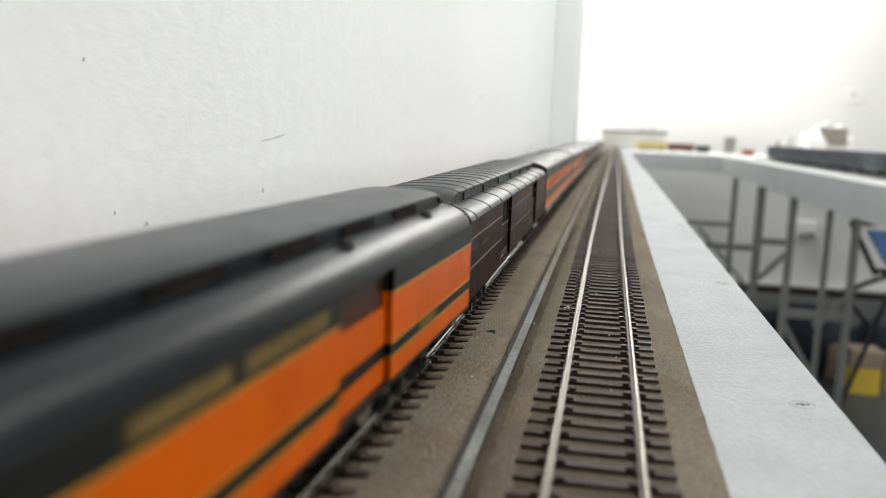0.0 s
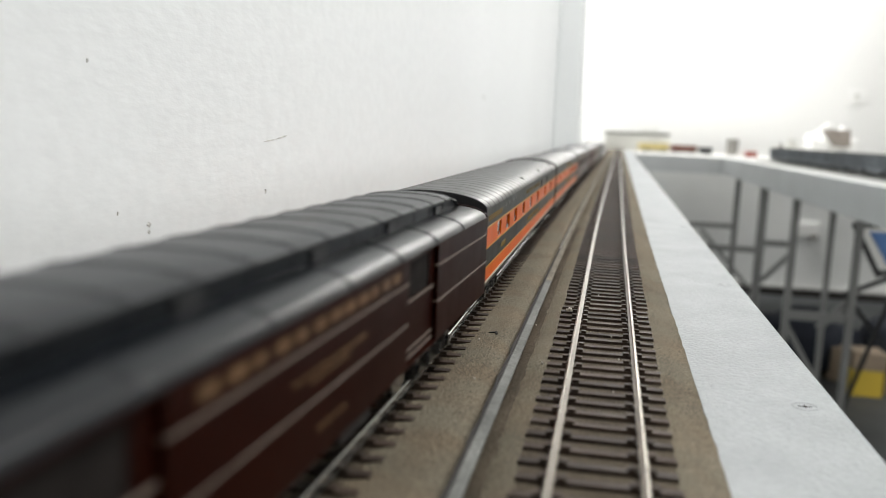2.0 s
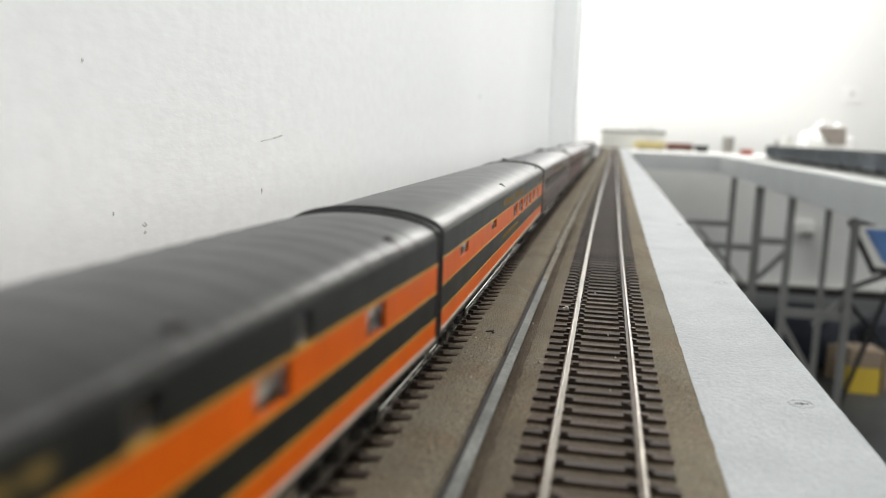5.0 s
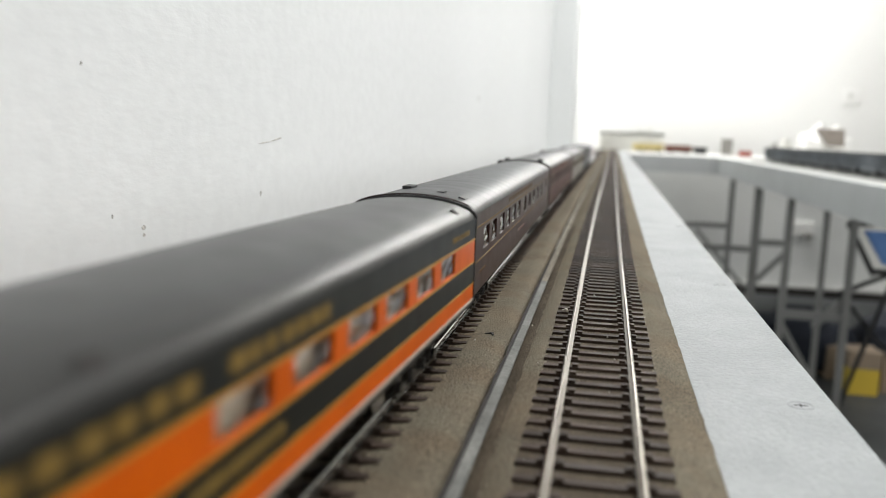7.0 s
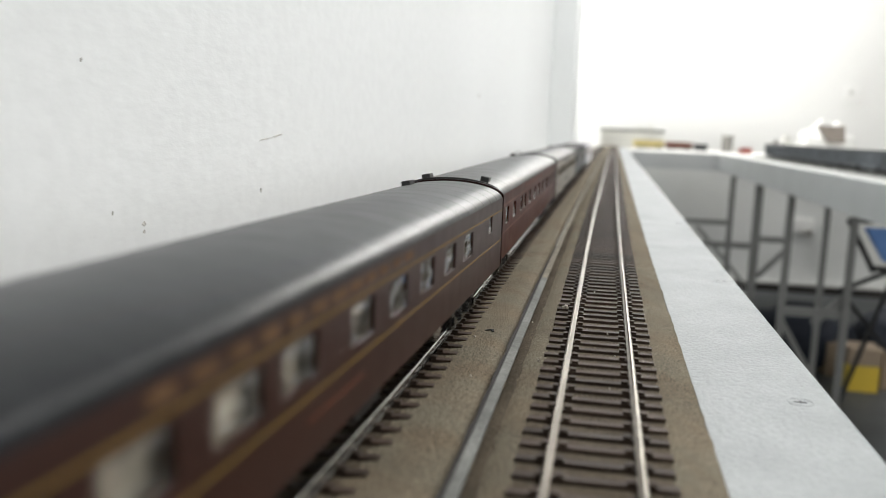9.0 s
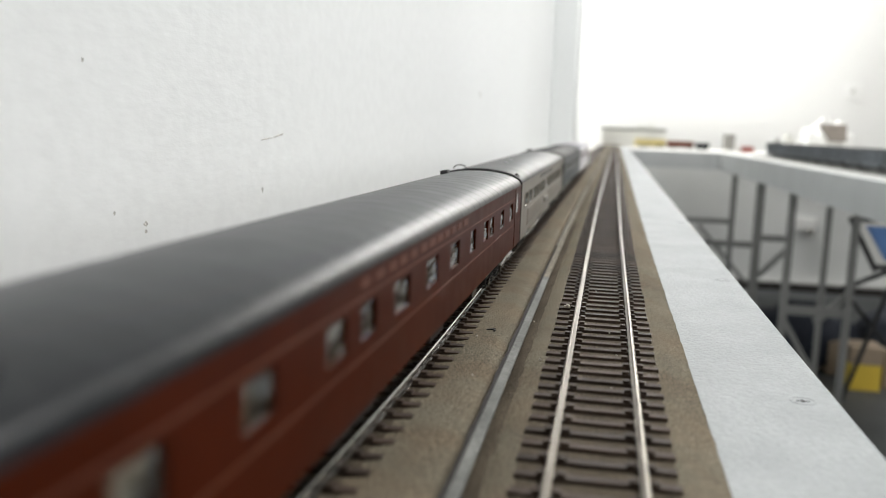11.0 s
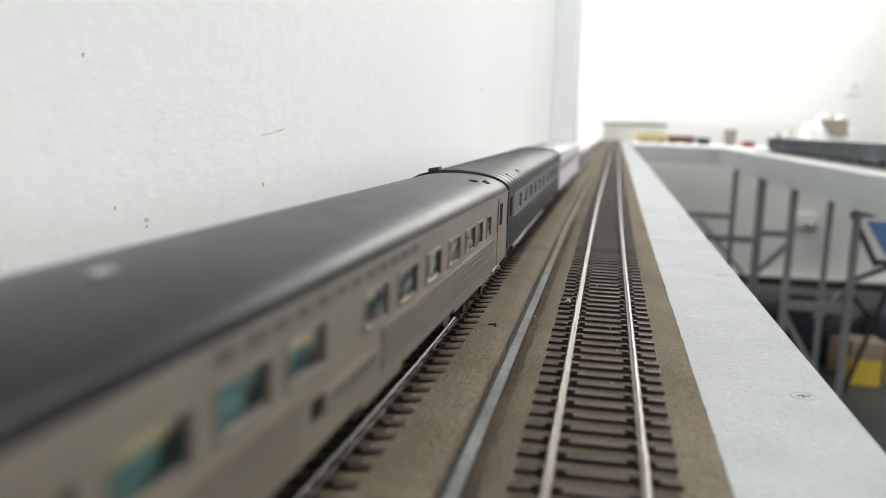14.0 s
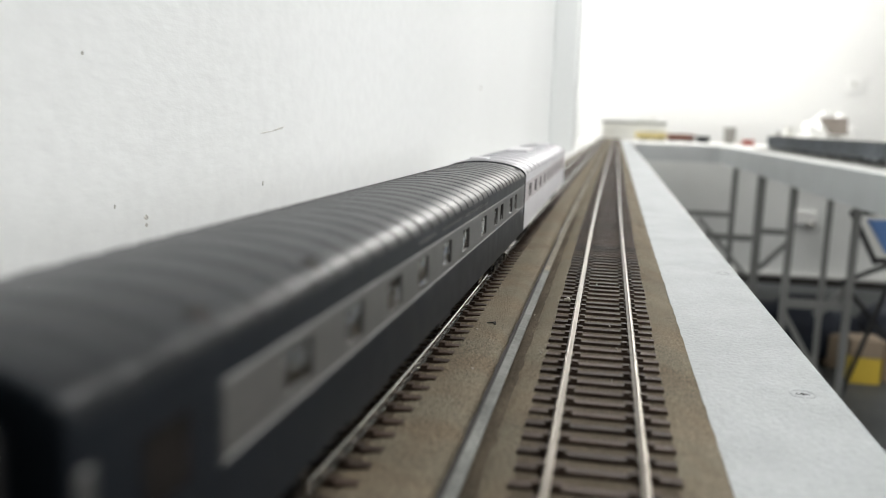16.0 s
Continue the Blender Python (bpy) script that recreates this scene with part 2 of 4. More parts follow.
def train_bend(y):
    return bend(y) - curve(y)


YS = [-2.6, -1.5, -0.5, -0.3] + [round(-0.25 + 0.025 * i, 3) for i in range(22)] + [0.1 * i for i in range(4, 16)] + [2.0, 2.5, 3.0, 3.5, 4.0, 4.28]
NEAR, FAR = -2.6, 4.28
TRACK_X, TRAIN_X = 0.0016, -0.0518
WALL_X, END_Y, BACK_Y, RIGHT_X, TOP_Z = -0.135, 4.60, -3.2, 3.2, 2.60

# ---- room ----
structure("floor", box_mesh(WALL_X - 0.1, RIGHT_X + 0.1, BACK_Y - 0.1, END_Y + 0.1, -0.1, 0), FLOOR, "dark grey painted floor with a dull sheen")
structure("ceiling", box_mesh(WALL_X - 0.1, RIGHT_X + 0.1, BACK_Y - 0.1, END_Y + 0.1, TOP_Z, TOP_Z + 0.1), CEILING, "plain white painted ceiling")
structure("wall_left", box_mesh(WALL_X - 0.1, WALL_X, BACK_Y, END_Y, 0, TOP_Z), WALL, "white wall with rolled paint texture beside the track")
structure("wall_far", box_mesh(WALL_X - 0.1, RIGHT_X + 0.1, END_Y, END_Y + 0.1, 0, TOP_Z), WALL_FAR, "bright white end wall above the benches")
structure("wall_lower", box_mesh(WALL_X, RIGHT_X, END_Y - 0.012, END_Y, 0.054, 0.70), SHADED_WALL, "lower part of the white end wall, shade under the bench put into its grey")
bm = bmesh.new()
for ya, yb, za, zb in ((BACK_Y, -1.0, 0, TOP_Z), (1.2, END_Y, 0, TOP_Z), (-1.0, 1.2, 0, 0.8), (-1.0, 1.2, 2.1, TOP_Z)):
    add_box(bm, RIGHT_X, RIGHT_X + 0.1, ya, yb, za, zb)
structure("wall_right", bm, WALL_FAR, "plain white side wall with an assumed window opening")
structure("wall_back", box_mesh(WALL_X - 0.1, RIGHT_X + 0.1, BACK_Y - 0.1, BACK_Y, 0, TOP_Z), WALL_FAR, "plain white back wall")
structure("pilaster", box_mesh(WALL_X, -0.082, 2.00, 2.25, 0, TOP_Z, 0.004), WALL, "white painted pier standing out of the wall")
structure("baseboard", box_mesh(WALL_X, RIGHT_X, END_Y - 0.03, END_Y - 0.012, 0, 0.040, 0.002), DARK_GAP, "dark skirting along the foot of the wall")
structure("trim", box_mesh(WALL_X, RIGHT_X, END_Y - 0.032, END_Y - 0.012, 0.040, 0.054, 0.002), DECK, "white capping along the top of the dark skirting")

# ---- near bench ----
bench = tagged(new("bench"), "white-painted model railway bench along the wall", "bench")
bm = bmesh.new()
sweep(bm, [(WALL_X - 0.03, 0.718), (0.0262, 0.718), (0.0262, 0.7318), (WALL_X - 0.03, 0.7318)], YS + [4.585], bend, fall=sag)
part("deck", bm, DECK, bench, "white-painted bench top")
bm = bmesh.new()
x0, x1, zb, zt, c = 0.0264, 0.0614, 0.664, 0.734, 0.0012
sweep(bm, [(x0, zb), (x1, zb), (x1, zt - c), (x1 - 0.0004, zt - 0.0004), (x1 - c, zt), (x0, zt)], YS, bend, fall=sag)
edge_board = part("edge_board", bm, BOARD, bench, "grey-white painted timber edging, slightly glossy")
for y in (-0.8, 0.4, 1.6, 2.8):
    part("leg", box_mesh(0.0, 0.035, y, y + 0.035, 0.0, 0.718), STEEL, bench)


def screw(x, y, r):
    """A countersunk screw drowned in paint: a faint raised ring, a cross slot and a dark pit."""
    bm = bmesh.new()
    n, m_ = 28, 6
    ring = [[bm.verts.new(((r + 0.00022 * math.cos(b)) * math.cos(a), (r + 0.00022 * math.cos(b)) * math.sin(a), 0.00016 * math.sin(b)))
             for b in (2 * math.pi * j / m_ for j in range(m_))] for a in (2 * math.pi * i / n for i in range(n))]
    for i in range(n):
        for j in range(m_):
            bm.faces.new((ring[i][j], ring[(i + 1) % n][j], ring[(i + 1) % n][(j + 1) % m_], ring[i][(j + 1) % m_]))
    ob = part("screw", bm, BOARD, edge_board, "sunken screw head painted over", True)
    ob.location = (x, y, 0.734 - sag(y))
    bm = bmesh.new()
    add_box(bm, -0.0017, 0.0017, -0.00022, 0.00022, -0.0001, 0.00008)
    add_box(bm, -0.0002, 0.0002, -0.0011, 0.0011, -0.0001, 0.00008)
    tube(bm, (0.0001, -0.0001, 0.00002), "z", 0.00042, 0.0002, 8)
    d = part("screw_slot", bm, DARK_GAP if y < 0.3 else SCREW, edge_board)
    d.location = (x, y, 0.734 - sag(y))


screw(0.0520, 0.219, 0.0030)
screw(0.0545, 0.395, 0.0030)
screw(0.0560, 0.640, 0.0030)

# ---- tracks ----
STEP = 0.00774


def rail_profile(x, z=RAIL):
    w, f = 0.00041, 0.0009
    return [(x - f, z - 0.0025), (x + f, z - 0.0025), (x + f, z - 0.0021), (x + 0.0003, z - 0.0018), (x + 0.0003, z - 0.0008),
            (x + w, z - 0.0006), (x + w, z - 0.0002), (x + w * 0.5, z), (x - w * 0.5, z), (x - w, z - 0.0002), (x - w, z - 0.0006),
            (x - 0.0003, z - 0.0008), (x - 0.0003, z - 0.0018), (x - f, z - 0.0021)]


def tie_into(bm, at=Vector((0, 0, 0))):
    """One moulded tie with rail chairs, top at z = 0."""
    b2 = bmesh.new()
    add_box(b2, -0.0150, 0.0150, -0.00145, 0.00145, -0.0022, 0)
    for v in b2.verts:
        if v.co.z > -0.001:
            v.co.y *= 0.86
            v.co.x *= 0.992
    for s in (-1, 1):
        for o in (-0.0018, 0.0018):
            add_box(b2, s * 0.00825 + o - 0.0008, s * 0.00825 + o + 0.0008, -0.0010, 0.0010, -0.0001, 0.0007)
    b2.transform(Matrix.Translation(at))
    me = bpy.data.meshes.new("tmp")
    b2.to_mesh(me)
    b2.free()
    bm.from_mesh(me)
    bpy.data.meshes.remove(me)
    return bm


TIE_MESH = mesh_of("tie", tie_into(bmesh.new()), TIE)


def make_track(x, label, near, line=bend, metal=RAIL_M):
    track = tagged(new("model_track"), label, "railway track", group="model tracks")
    for s in (-1, 1):
        bm = bmesh.new()
        sweep(bm, rail_profile(x + s * 0.00825 + s * 0.00035), YS, line, fall=sag)
        part("rail", bm, metal, track, "worn nickel silver rail")
    n = int((FAR - NEAR) / STEP)
    tv, tf = [], []
    base_v = [v.co.copy() for v in TIE_MESH.vertices]
    base_f = [tuple(p.vertices) for p in TIE_MESH.polygons]
    rnd = random.Random(5)
    for i in range(n):
        y = NEAR + i * STEP
        z = RAIL - sag(y) - 0.0025 + rnd.uniform(-0.0001, 0.0001)
        turn = rnd.uniform(-0.8, 0.8)
        if near[0] <= y < near[0] + 298 * STEP:
            ob = part("tie", TIE_MESH, None, track)
            ob.matrix_basis = pose(x + line(y) + rnd.uniform(-0.0002, 0.0002), y, z, 0, 0, turn)
        else:
            k = len(tv)
            tv += [(v.x + x + line(y), v.y + y, v.z + z) for v in base_v]
            tf += [tuple(k + j for j in f) for f in base_f]
    me = bpy.data.meshes.new("ties")
    me.from_pydata(tv, [], tf)
    me.materials.append(TIE)
    tagged(part("ties", me, None, track), kind="stuff")
    return track


def ballast(name, profile, label, line=bend):
    bm = bmesh.new()
    ys = [NEAR + 0.5 * i for i in range(6)] + [0.05 + 0.006 * i for i in range(250)] + [1.56 + 0.1 * i for i in range(28)]
    ys = sorted(y for y in set(round(v, 4) for v in ys) if y <= FAR)
    rows_ = []
    for y in ys:
        row = []
        for k, (px, pz) in enumerate(profile):
            inner = 0 < k < len(profile) - 1
            j = noise.noise(Vector((px * 700, y * 160, 3.0))) * 0.00035 if inner else 0.0
            e = noise.noise(Vector((px * 100, y * 130, 9.0))) * 0.0005
            sh = bend(y) if k < 3 else line(y)
            row.append(bm.verts.new((px + sh + e, y, pz + j - sag(y))))
        rows_.append(row)
    for r0, r1 in zip(rows_, rows_[1:]):
        for i in range(len(profile) - 1):
            bm.faces.new((r0[i], r0[i + 1], r1[i + 1], r1[i]))
    return tagged(part(name, bm, BALLAST, None, "", True), label, "ballast", kind="stuff")


B = RAIL - 0.0031
ballast("ballast", [(-0.0227, 0.7325), (-0.0220, 0.7338), (-0.0195, 0.7345), (-0.0165, B - 0.0001), (-0.012, B - 0.0004), (-0.006, B - 0.0010),
                    (0.0016, B - 0.0010), (0.008, B - 0.0010), (0.0155, B - 0.0004), (0.0185, B + 0.0001), (0.0225, 0.7352), (0.0262, 0.7343), (0.0268, 0.7330)],
        "sandy grey-brown ballast bed under the empty track")
ballast("ballast", [(-0.0260, 0.7322), (-0.0258, 0.7350), (-0.0265, 0.7363), (-0.0290, B + 0.0003), (-0.032, B + 0.0004), (-0.0372, B + 0.0003), (-0.044, B - 0.0008), (-0.0518, B - 0.0010),
                    (-0.060, B - 0.0008), (-0.067, B + 0.0002), (-0.073, B), (-0.081, 0.7335), (-0.0825, 0.7320)],
        "sandy grey-brown ballast bed under the train's track", train_bend)
STRIP_SHAPE = [(-0.0248, 0.7321), (-0.0221, 0.7321), (-0.0221, 0.7341), (-0.0224, 0.7344), (-0.0244, 0.7346), (-0.0247, 0.7343)]
SANDED = 0.37
near_ys = [y for y in YS if y < SANDED - 0.002] + [SANDED]
far_ys = [SANDED] + [y for y in YS if y > SANDED + 0.002]
divider = tagged(part("divider_strip", sweep(bmesh.new(), STRIP_SHAPE, near_ys, bend, fall=sag), STRIP),
                 "narrow grey painted strip between the two ballast beds", "strip")
part("sanded_length", sweep(bmesh.new(), STRIP_SHAPE, far_ys, bend, fall=sag), SANDY, divider, "length dusted over with sand")
bm = bmesh.new()
rings = []
for i in range(90):
    y = -0.06 + 0.006 * i
    k = max(0.0, min(1.0, 0.55 + 0.9 * noise.noise(Vector((0.0, y * 90, 4.0)))))
    thin = 1 if y < 0.36 else max(0.15, 1 - (y - 0.36) / 0.11)
    rings.append([bm.verts.new((x + bend(y), y, z - sag(y))) for x, z in ((-0.0250 - 0.0007 * k * thin, 0.7322), (-0.0247, 0.7322), (-0.0247, 0.7345), (-0.0250 - 0.0006 * k * thin, 0.7351))])
for r0, r1 in zip(rings, rings[1:]):
    for i in range(4):
        bm.faces.new((r0[i], r0[(i + 1) % 4], r1[(i + 1) % 4], r1[i]))
tagged(part("joint_gap", bm, DARK_GAP), "ragged dark gap between ballast bed and grey strip", "gap")


def stained_bed(x, line):
    """The brown-stained ballast between the ties, its edges ragged."""
    bm = bmesh.new()
    last = None
    y = -0.3
    while y < FAR:
        e = [0.0146 + 0.0012 * noise.noise(Vector((x * 90 + k, y * 120, 2.0))) for k in (0, 7)]
        row = [bm.verts.new((x + line(y) + u, y, B - 0.00020 + (0.00012 * noise.noise(Vector((u * 900, y * 300, 1.0))) if abs(u) < 0.013 else 0.0001) - sag(y)))
               for u in (-e[0], -0.0125, -0.006, 0, 0.006, 0.0125, e[1])]
        if last:
            for i in range(6):
                bm.faces.new((last[i], last[i + 1], row[i + 1], row[i]))
        last = row
        y += 0.005 if y < 1.2 else 0.05
    tagged(part("stained_ballast", bm, DARK_BED, None, "", True), "brown-stained ballast between the ties of a model track", "ballast", kind="stuff")


stained_bed(TRACK_X, bend)
# Dark sheet along the dip: the shade on its slope, put in as colour.
bm = bmesh.new()
last = None
for i in range(110):
    y = -0.06 + 0.006 * i
    e = [0.0006 * noise.noise(Vector((k, y * 90, 6.0))) for k in (0.0, 5.0)]
    row = [bm.verts.new((x + bend(y), y, z - sag(y))) for x, z in ((-0.0222, 0.7336), (-0.0216 + e[0] * 0.3, 0.7343), (-0.0196, 0.7349), (-0.0182 + e[1], 0.7352))]
    if last:
        for k in range(3):
            bm.faces.new((last[k], last[k + 1], row[k + 1], row[k]))
    last = row
tagged(part("stained_ballast", bm, DARK_BED, None, "", True), "dark sheet in the dip beside the grey strip, its shade put into the colour", "ballast", kind="stuff")
stained_bed(TRAIN_X, train_bend)
make_track(TRACK_X, "empty model railway track, silver rails on dark brown ties", (0.10,))
make_track(TRAIN_X, "model railway track under the passing passenger train", (0.06,), train_bend, POLISHED)

# ---- far and right-hand benches ----
SIDE_YS = (0.4, 0.8, 1.2, 1.6, 2.0, 2.5, 3.0, 3.33)
corner = [(0.435, y) for y in SIDE_YS]
for k in range(1, 7):
    a = radians(90 * k / 6)
    corner.append((0.375 + 0.06 * math.cos(a), 3.41 + 0.06 * math.sin(a)))
corner.append((0.100, 3.47))


def edge_strip(bm, line, thick, z0, z1, outward):
    """A board that follows a plan line, with its thickness to the side outward."""
    pts = []
    for i, p in enumerate(line):
        a, b = Vector(line[max(0, i - 1)]), Vector(line[min(len(line) - 1, i + 1)])
        t = (b - a).normalized()
        nrm = Vector((t.y, -t.x)) * outward
        pts.append((Vector(p), Vector(p) + nrm * thick))
    rings = [[bm.verts.new((q.x, q.y, z - sag(q.y))) for q, z in ((p0, z0), (p0, z1), (p1, z1), (p1, z0))] for p0, p1 in pts]
    for r0, r1 in zip(rings, rings[1:]):
        for i in range(4):
            j = (i + 1) % 4
            bm.faces.new((r0[i], r0[j], r1[j], r1[i]))
    bm.faces.new(rings[0])
    bm.faces.new(rings[-1][::-1])
    return bm


bench2 = tagged(new("bench"), "grey-edged model railway bench round the far end", "bench")
part("edge_board", edge_strip(bmesh.new(), corner, 0.030, 0.669, 0.734, 1), FASCIA, bench2, "grey painted fascia board")
bm = bmesh.new()
far_part = [(x + 0.02, y + 0.02) for x, y in corner[7:]] + [(0.100, 3.50), (0.100, 4.40), (1.25, 4.40), (1.25, 3.55), (0.80, 3.50), (0.80, 3.35)]
far_part = [bm.verts.new((x, y, 0.7335 - sag(y))) for x, y in far_part]
bm.faces.new(far_part)
last = (far_part[0], far_part[-1])
for y in SIDE_YS[-2::-1]:
    pair = [bm.verts.new((x, y, 0.7335 - sag(y))) for x in (0.455, 0.80)]
    bm.faces.new((pair[0], pair[1], last[1], last[0]))
    last = pair
bmesh.ops.recalc_face_normals(bm, faces=bm.faces)
ext = bmesh.ops.extrude_face_region(bm, geom=list(bm.faces))
bmesh.ops.translate(bm, vec=(0, 0, -0.02), verts=[v for v in ext["geom"] if isinstance(v, bmesh.types.BMVert)])
part("deck", bm, DECK, bench2, "white-painted bench top")


def trestle(parent, x0, y, x1, w, bar_z, slope=1):
    """A pair of legs with bars across and a diagonal."""
    part("leg", box_mesh(x0, x0 + w, y, y + w, 0, 0.70), STEEL, parent)
    part("leg", box_mesh(x1, x1 + w, y, y + w, 0, 0.70), STEEL, parent)
    part("crossbar", box_mesh(x0 + w, x1, y + 0.003, y + w - 0.003, bar_z, bar_z + 0.022), STEEL, parent)
    bm = bmesh.new()
    a, b = (x0 + w / 2, y + w / 2, bar_z - 0.01), (x1 + w / 2, y + w / 2, bar_z - 0.26)
    if slope < 0:
        a, b = (a[0], a[1], b[2]), (b[0], b[1], a[2])
    beam(bm, a, b, 0.013)
    part("brace", bm, STEEL, parent)


trestle(bench2, 0.448, 2.20, 0.598, 0.016, 0.356, 1)
for x, y, w in ((0.449, 3.20, 0.018), (0.462, 2.75, 0.023), (0.560, 2.30, 0.013)):
    part("leg", box_mesh(x, x + w, y, y + w, 0, 0.70), STEEL, bench2)
part("crossbar", box_mesh(0.28, 0.52, 3.62, 3.64, 0.428, 0.448), STEEL, bench2)
part("crossbar", box_mesh(0.485, 0.565, 2.755, 2.770, 0.470, 0.488), STEEL, bench2)
part("crossbar", box_mesh(0.36, 0.64, 3.62, 3.64, 0.335, 0.357), STEEL, bench2)
for a, b in (((0.39, 3.66, 0.415), (0.60, 3.66, 0.18)), ((0.486, 2.762, 0.358), (0.562, 2.762, 0.444)), ((0.535, 2.215, 0.335), (0.600, 2.215, 0.410))):
    bm = bmesh.new()
    beam(bm, a, b, 0.015)
    part("brace", bm, STEEL, bench2)

# ---- passenger cars ----
MM = 0.001
W = 17.6            # half width of a car body, mm
EAVE = 36.2


def round_roof_profile(top, eave=EAVE, n=2.0, steps=24, w=W):
    pts = []
    for i in range(steps + 1):
        a = math.pi * i / steps
        c, s = math.cos(a), math.sin(a)
        pts.append((w * math.copysign(abs(c) ** (2 / n), c) * MM, (eave + (top - eave) * abs(s) ** (2 / n)) * MM))
    return pts


OLD_EAVE = 34.9     # eave of the old-style cars, lower under a broad sloping roof


def deck_roof_profile(rise):
    half = [(W, 0.0), (W - 0.3, 0.20), (W - 0.95, 0.40), (W - 2.0, 0.58), (W - 3.4, 0.73), (W - 5.0, 0.85), (W - 6.8, 0.94), (8.0, 1.0)]
    half = [(x, OLD_EAVE + k * rise) for x, k in half]
    return [(x * MM, z * MM) for x, z in half] + [(-x * MM, z * MM) for x, z in half[::-1]]


def clerestory_profile(top, rise):
    half = [(10.0, OLD_EAVE + 0.72 * rise), (9.9, top - 1.9), (10.8, top - 1.7), (10.7, top - 1.2), (8.8, top - 0.55), (5.4, top - 0.12), (2.0, top)]
    return [(x * MM, z * MM) for x, z in half] + [(-x * MM, z * MM) for x, z in half[::-1]]


def clerestory_mesh(profile, y0, y1, mat, slope=0.015):
    """The raised middle of an old-style roof, its ends sloping down."""
    bm = bmesh.new()
    zb = profile[0][1]
    flat = [(x * 0.93, zb + (z - zb) * 0.12) for x, z in profile]
    mid = [(x * 0.99, zb + (z - zb) * 0.75) for x, z in profile]
    rings = [[bm.verts.new((x, y, z)) for x, z in p] for y, p in ((y0, flat), (y0 + slope * 0.55, mid), (y0 + slope, profile),
             (y1 - slope, profile), (y1 - slope * 0.55, mid), (y1, flat))]
    n = len(profile)
    for r0, r1 in zip(rings, rings[1:]):
        for i in range(n):
            j = (i + 1) % n
            bm.faces.new((r0[i], r0[j], r1[j], r1[i]))
    bm.faces.new(rings[0][::-1])
    bm.faces.new(rings[-1])
    me = mesh_of("clerestory", bm, mat)
    for p in me.polygons:
        p.use_smooth = len(p.vertices) == 4
    me.set_sharp_from_angle(angle=radians(30))
    return me


def shrink(profile, k, dz):
    zc = profile[0][1]
    return [(x * k, zc + (z - zc) * (1 - dz)) for x, z in profile]


def roof_mesh(profile, y0, y1, mat, taper=0.0):
    bm = bmesh.new()
    ys = [y0, y0 + 0.0015, y0 + 0.006, y1 - 0.006, y1 - 0.0015, y1]
    forms = [shrink(profile, 0.975, 0.10 + taper), shrink(profile, 0.99, 0.04 + taper * 0.7), profile, profile, shrink(profile, 0.99, 0.04 + taper * 0.7), shrink(profile, 0.975, 0.10 + taper)]
    rings = [[bm.verts.new((x, y, z)) for x, z in p] for y, p in zip(ys, forms)]
    n = len(profile)
    for r0, r1 in zip(rings, rings[1:]):
        for i in range(n):
            j = (i + 1) % n
            bm.faces.new((r0[i], r0[j], r1[j], r1[i]))
    bm.faces.new(rings[0][::-1])
    bm.faces.new(rings[-1])
    me = mesh_of("roof", bm, mat)
    for p in me.polygons:
        p.use_smooth = len(p.vertices) == 4
    me.set_sharp_from_angle(angle=radians(38))
    return me


def rib_mesh(profile, mat, w=0.0007, lift=0.0005):
    """One raised seam across the roof, standing at y = 0."""
    bm = bmesh.new()
    out = [(x * (1 + lift / 0.0176), z + lift) for x, z in profile]
    rings = []
    for p, y in ((profile, -w), (out, -w * 0.5), (out, w * 0.5), (profile, w)):
        rings.append([bm.verts.new((x, y, z)) for x, z in p])
    for r0, r1 in zip(rings, rings[1:]):
        for i in range(len(profile) - 1):
            bm.faces.new((r0[i], r0[i + 1], r1[i + 1], r1[i]))
    return mesh_of("roof_rib", bm, mat, True)


def wheel_mesh():
    bm = bmesh.new()
    tube(bm, (0, 0, 0), "x", 0.0052, 0.0022, 20)
    tube(bm, (-0.0012, 0, 0), "x", 0.0059, 0.0006, 20)
    tube(bm, (0.0012, 0, 0), "x", 0.0020, 0.0010, 10)
    return mesh_of("wheel", bm, CHROME)


def side_frame_mesh():
    """Truck side frame with journal boxes, equaliser and springs; its middle at the origin, outside towards +x."""
    bm = bmesh.new()
    add_box(bm, -0.0007, 0.0007, -0.019, 0.019, 0.0075, 0.0100, 0.0003)
    for y in (-0.0145, 0.0145):
        add_box(bm, -0.0008, 0.0018, y - 0.0022, y + 0.0022, 0.0038, 0.0085, 0.0004)
        tube(bm, (0.0019, y, 0.0058), "x", 0.0015, 0.0012, 10)
    add_box(bm, -0.0002, 0.0009, -0.0125, 0.0125, 0.0030, 0.0044, 0.0003)
    for y in (-0.0055, 0.0055):
        for k in range(4):
            tube(bm, (0.0008, y, 0.0048 + 0.0008 * k), "z", 0.0017, 0.0005, 10)
    add_box(bm, -0.0004, 0.0010, -0.0032, 0.0032, 0.0046, 0.0076, 0.0003)
    return mesh_of("side_frame", bm, TRUCK_BLACK)


WHEEL, SIDE_FRAME = wheel_mesh(), side_frame_mesh()


def make_truck(car, y):
    bm = bmesh.new()
    add_box(bm, -0.0085, 0.0085, y - 0.003, y + 0.003, 0.0070, 0.0105)
    truck = part("truck", bm, UNDER, car, "black four-wheel truck")
    for s in (-1, 1):
        f = part("side_frame", SIDE_FRAME, None, truck)
        f.matrix_basis = pose(s * 0.0118, y, 0, 0, 0, 0 if s > 0 else 180)
        for o in (-0.0145, 0.0145):
            w = part("wheel", WHEEL, None, truck)
            w.matrix_basis = pose(s * 0.0082, y + o, 0.0052, 0, 0, 0 if s > 0 else 180)
    return truck


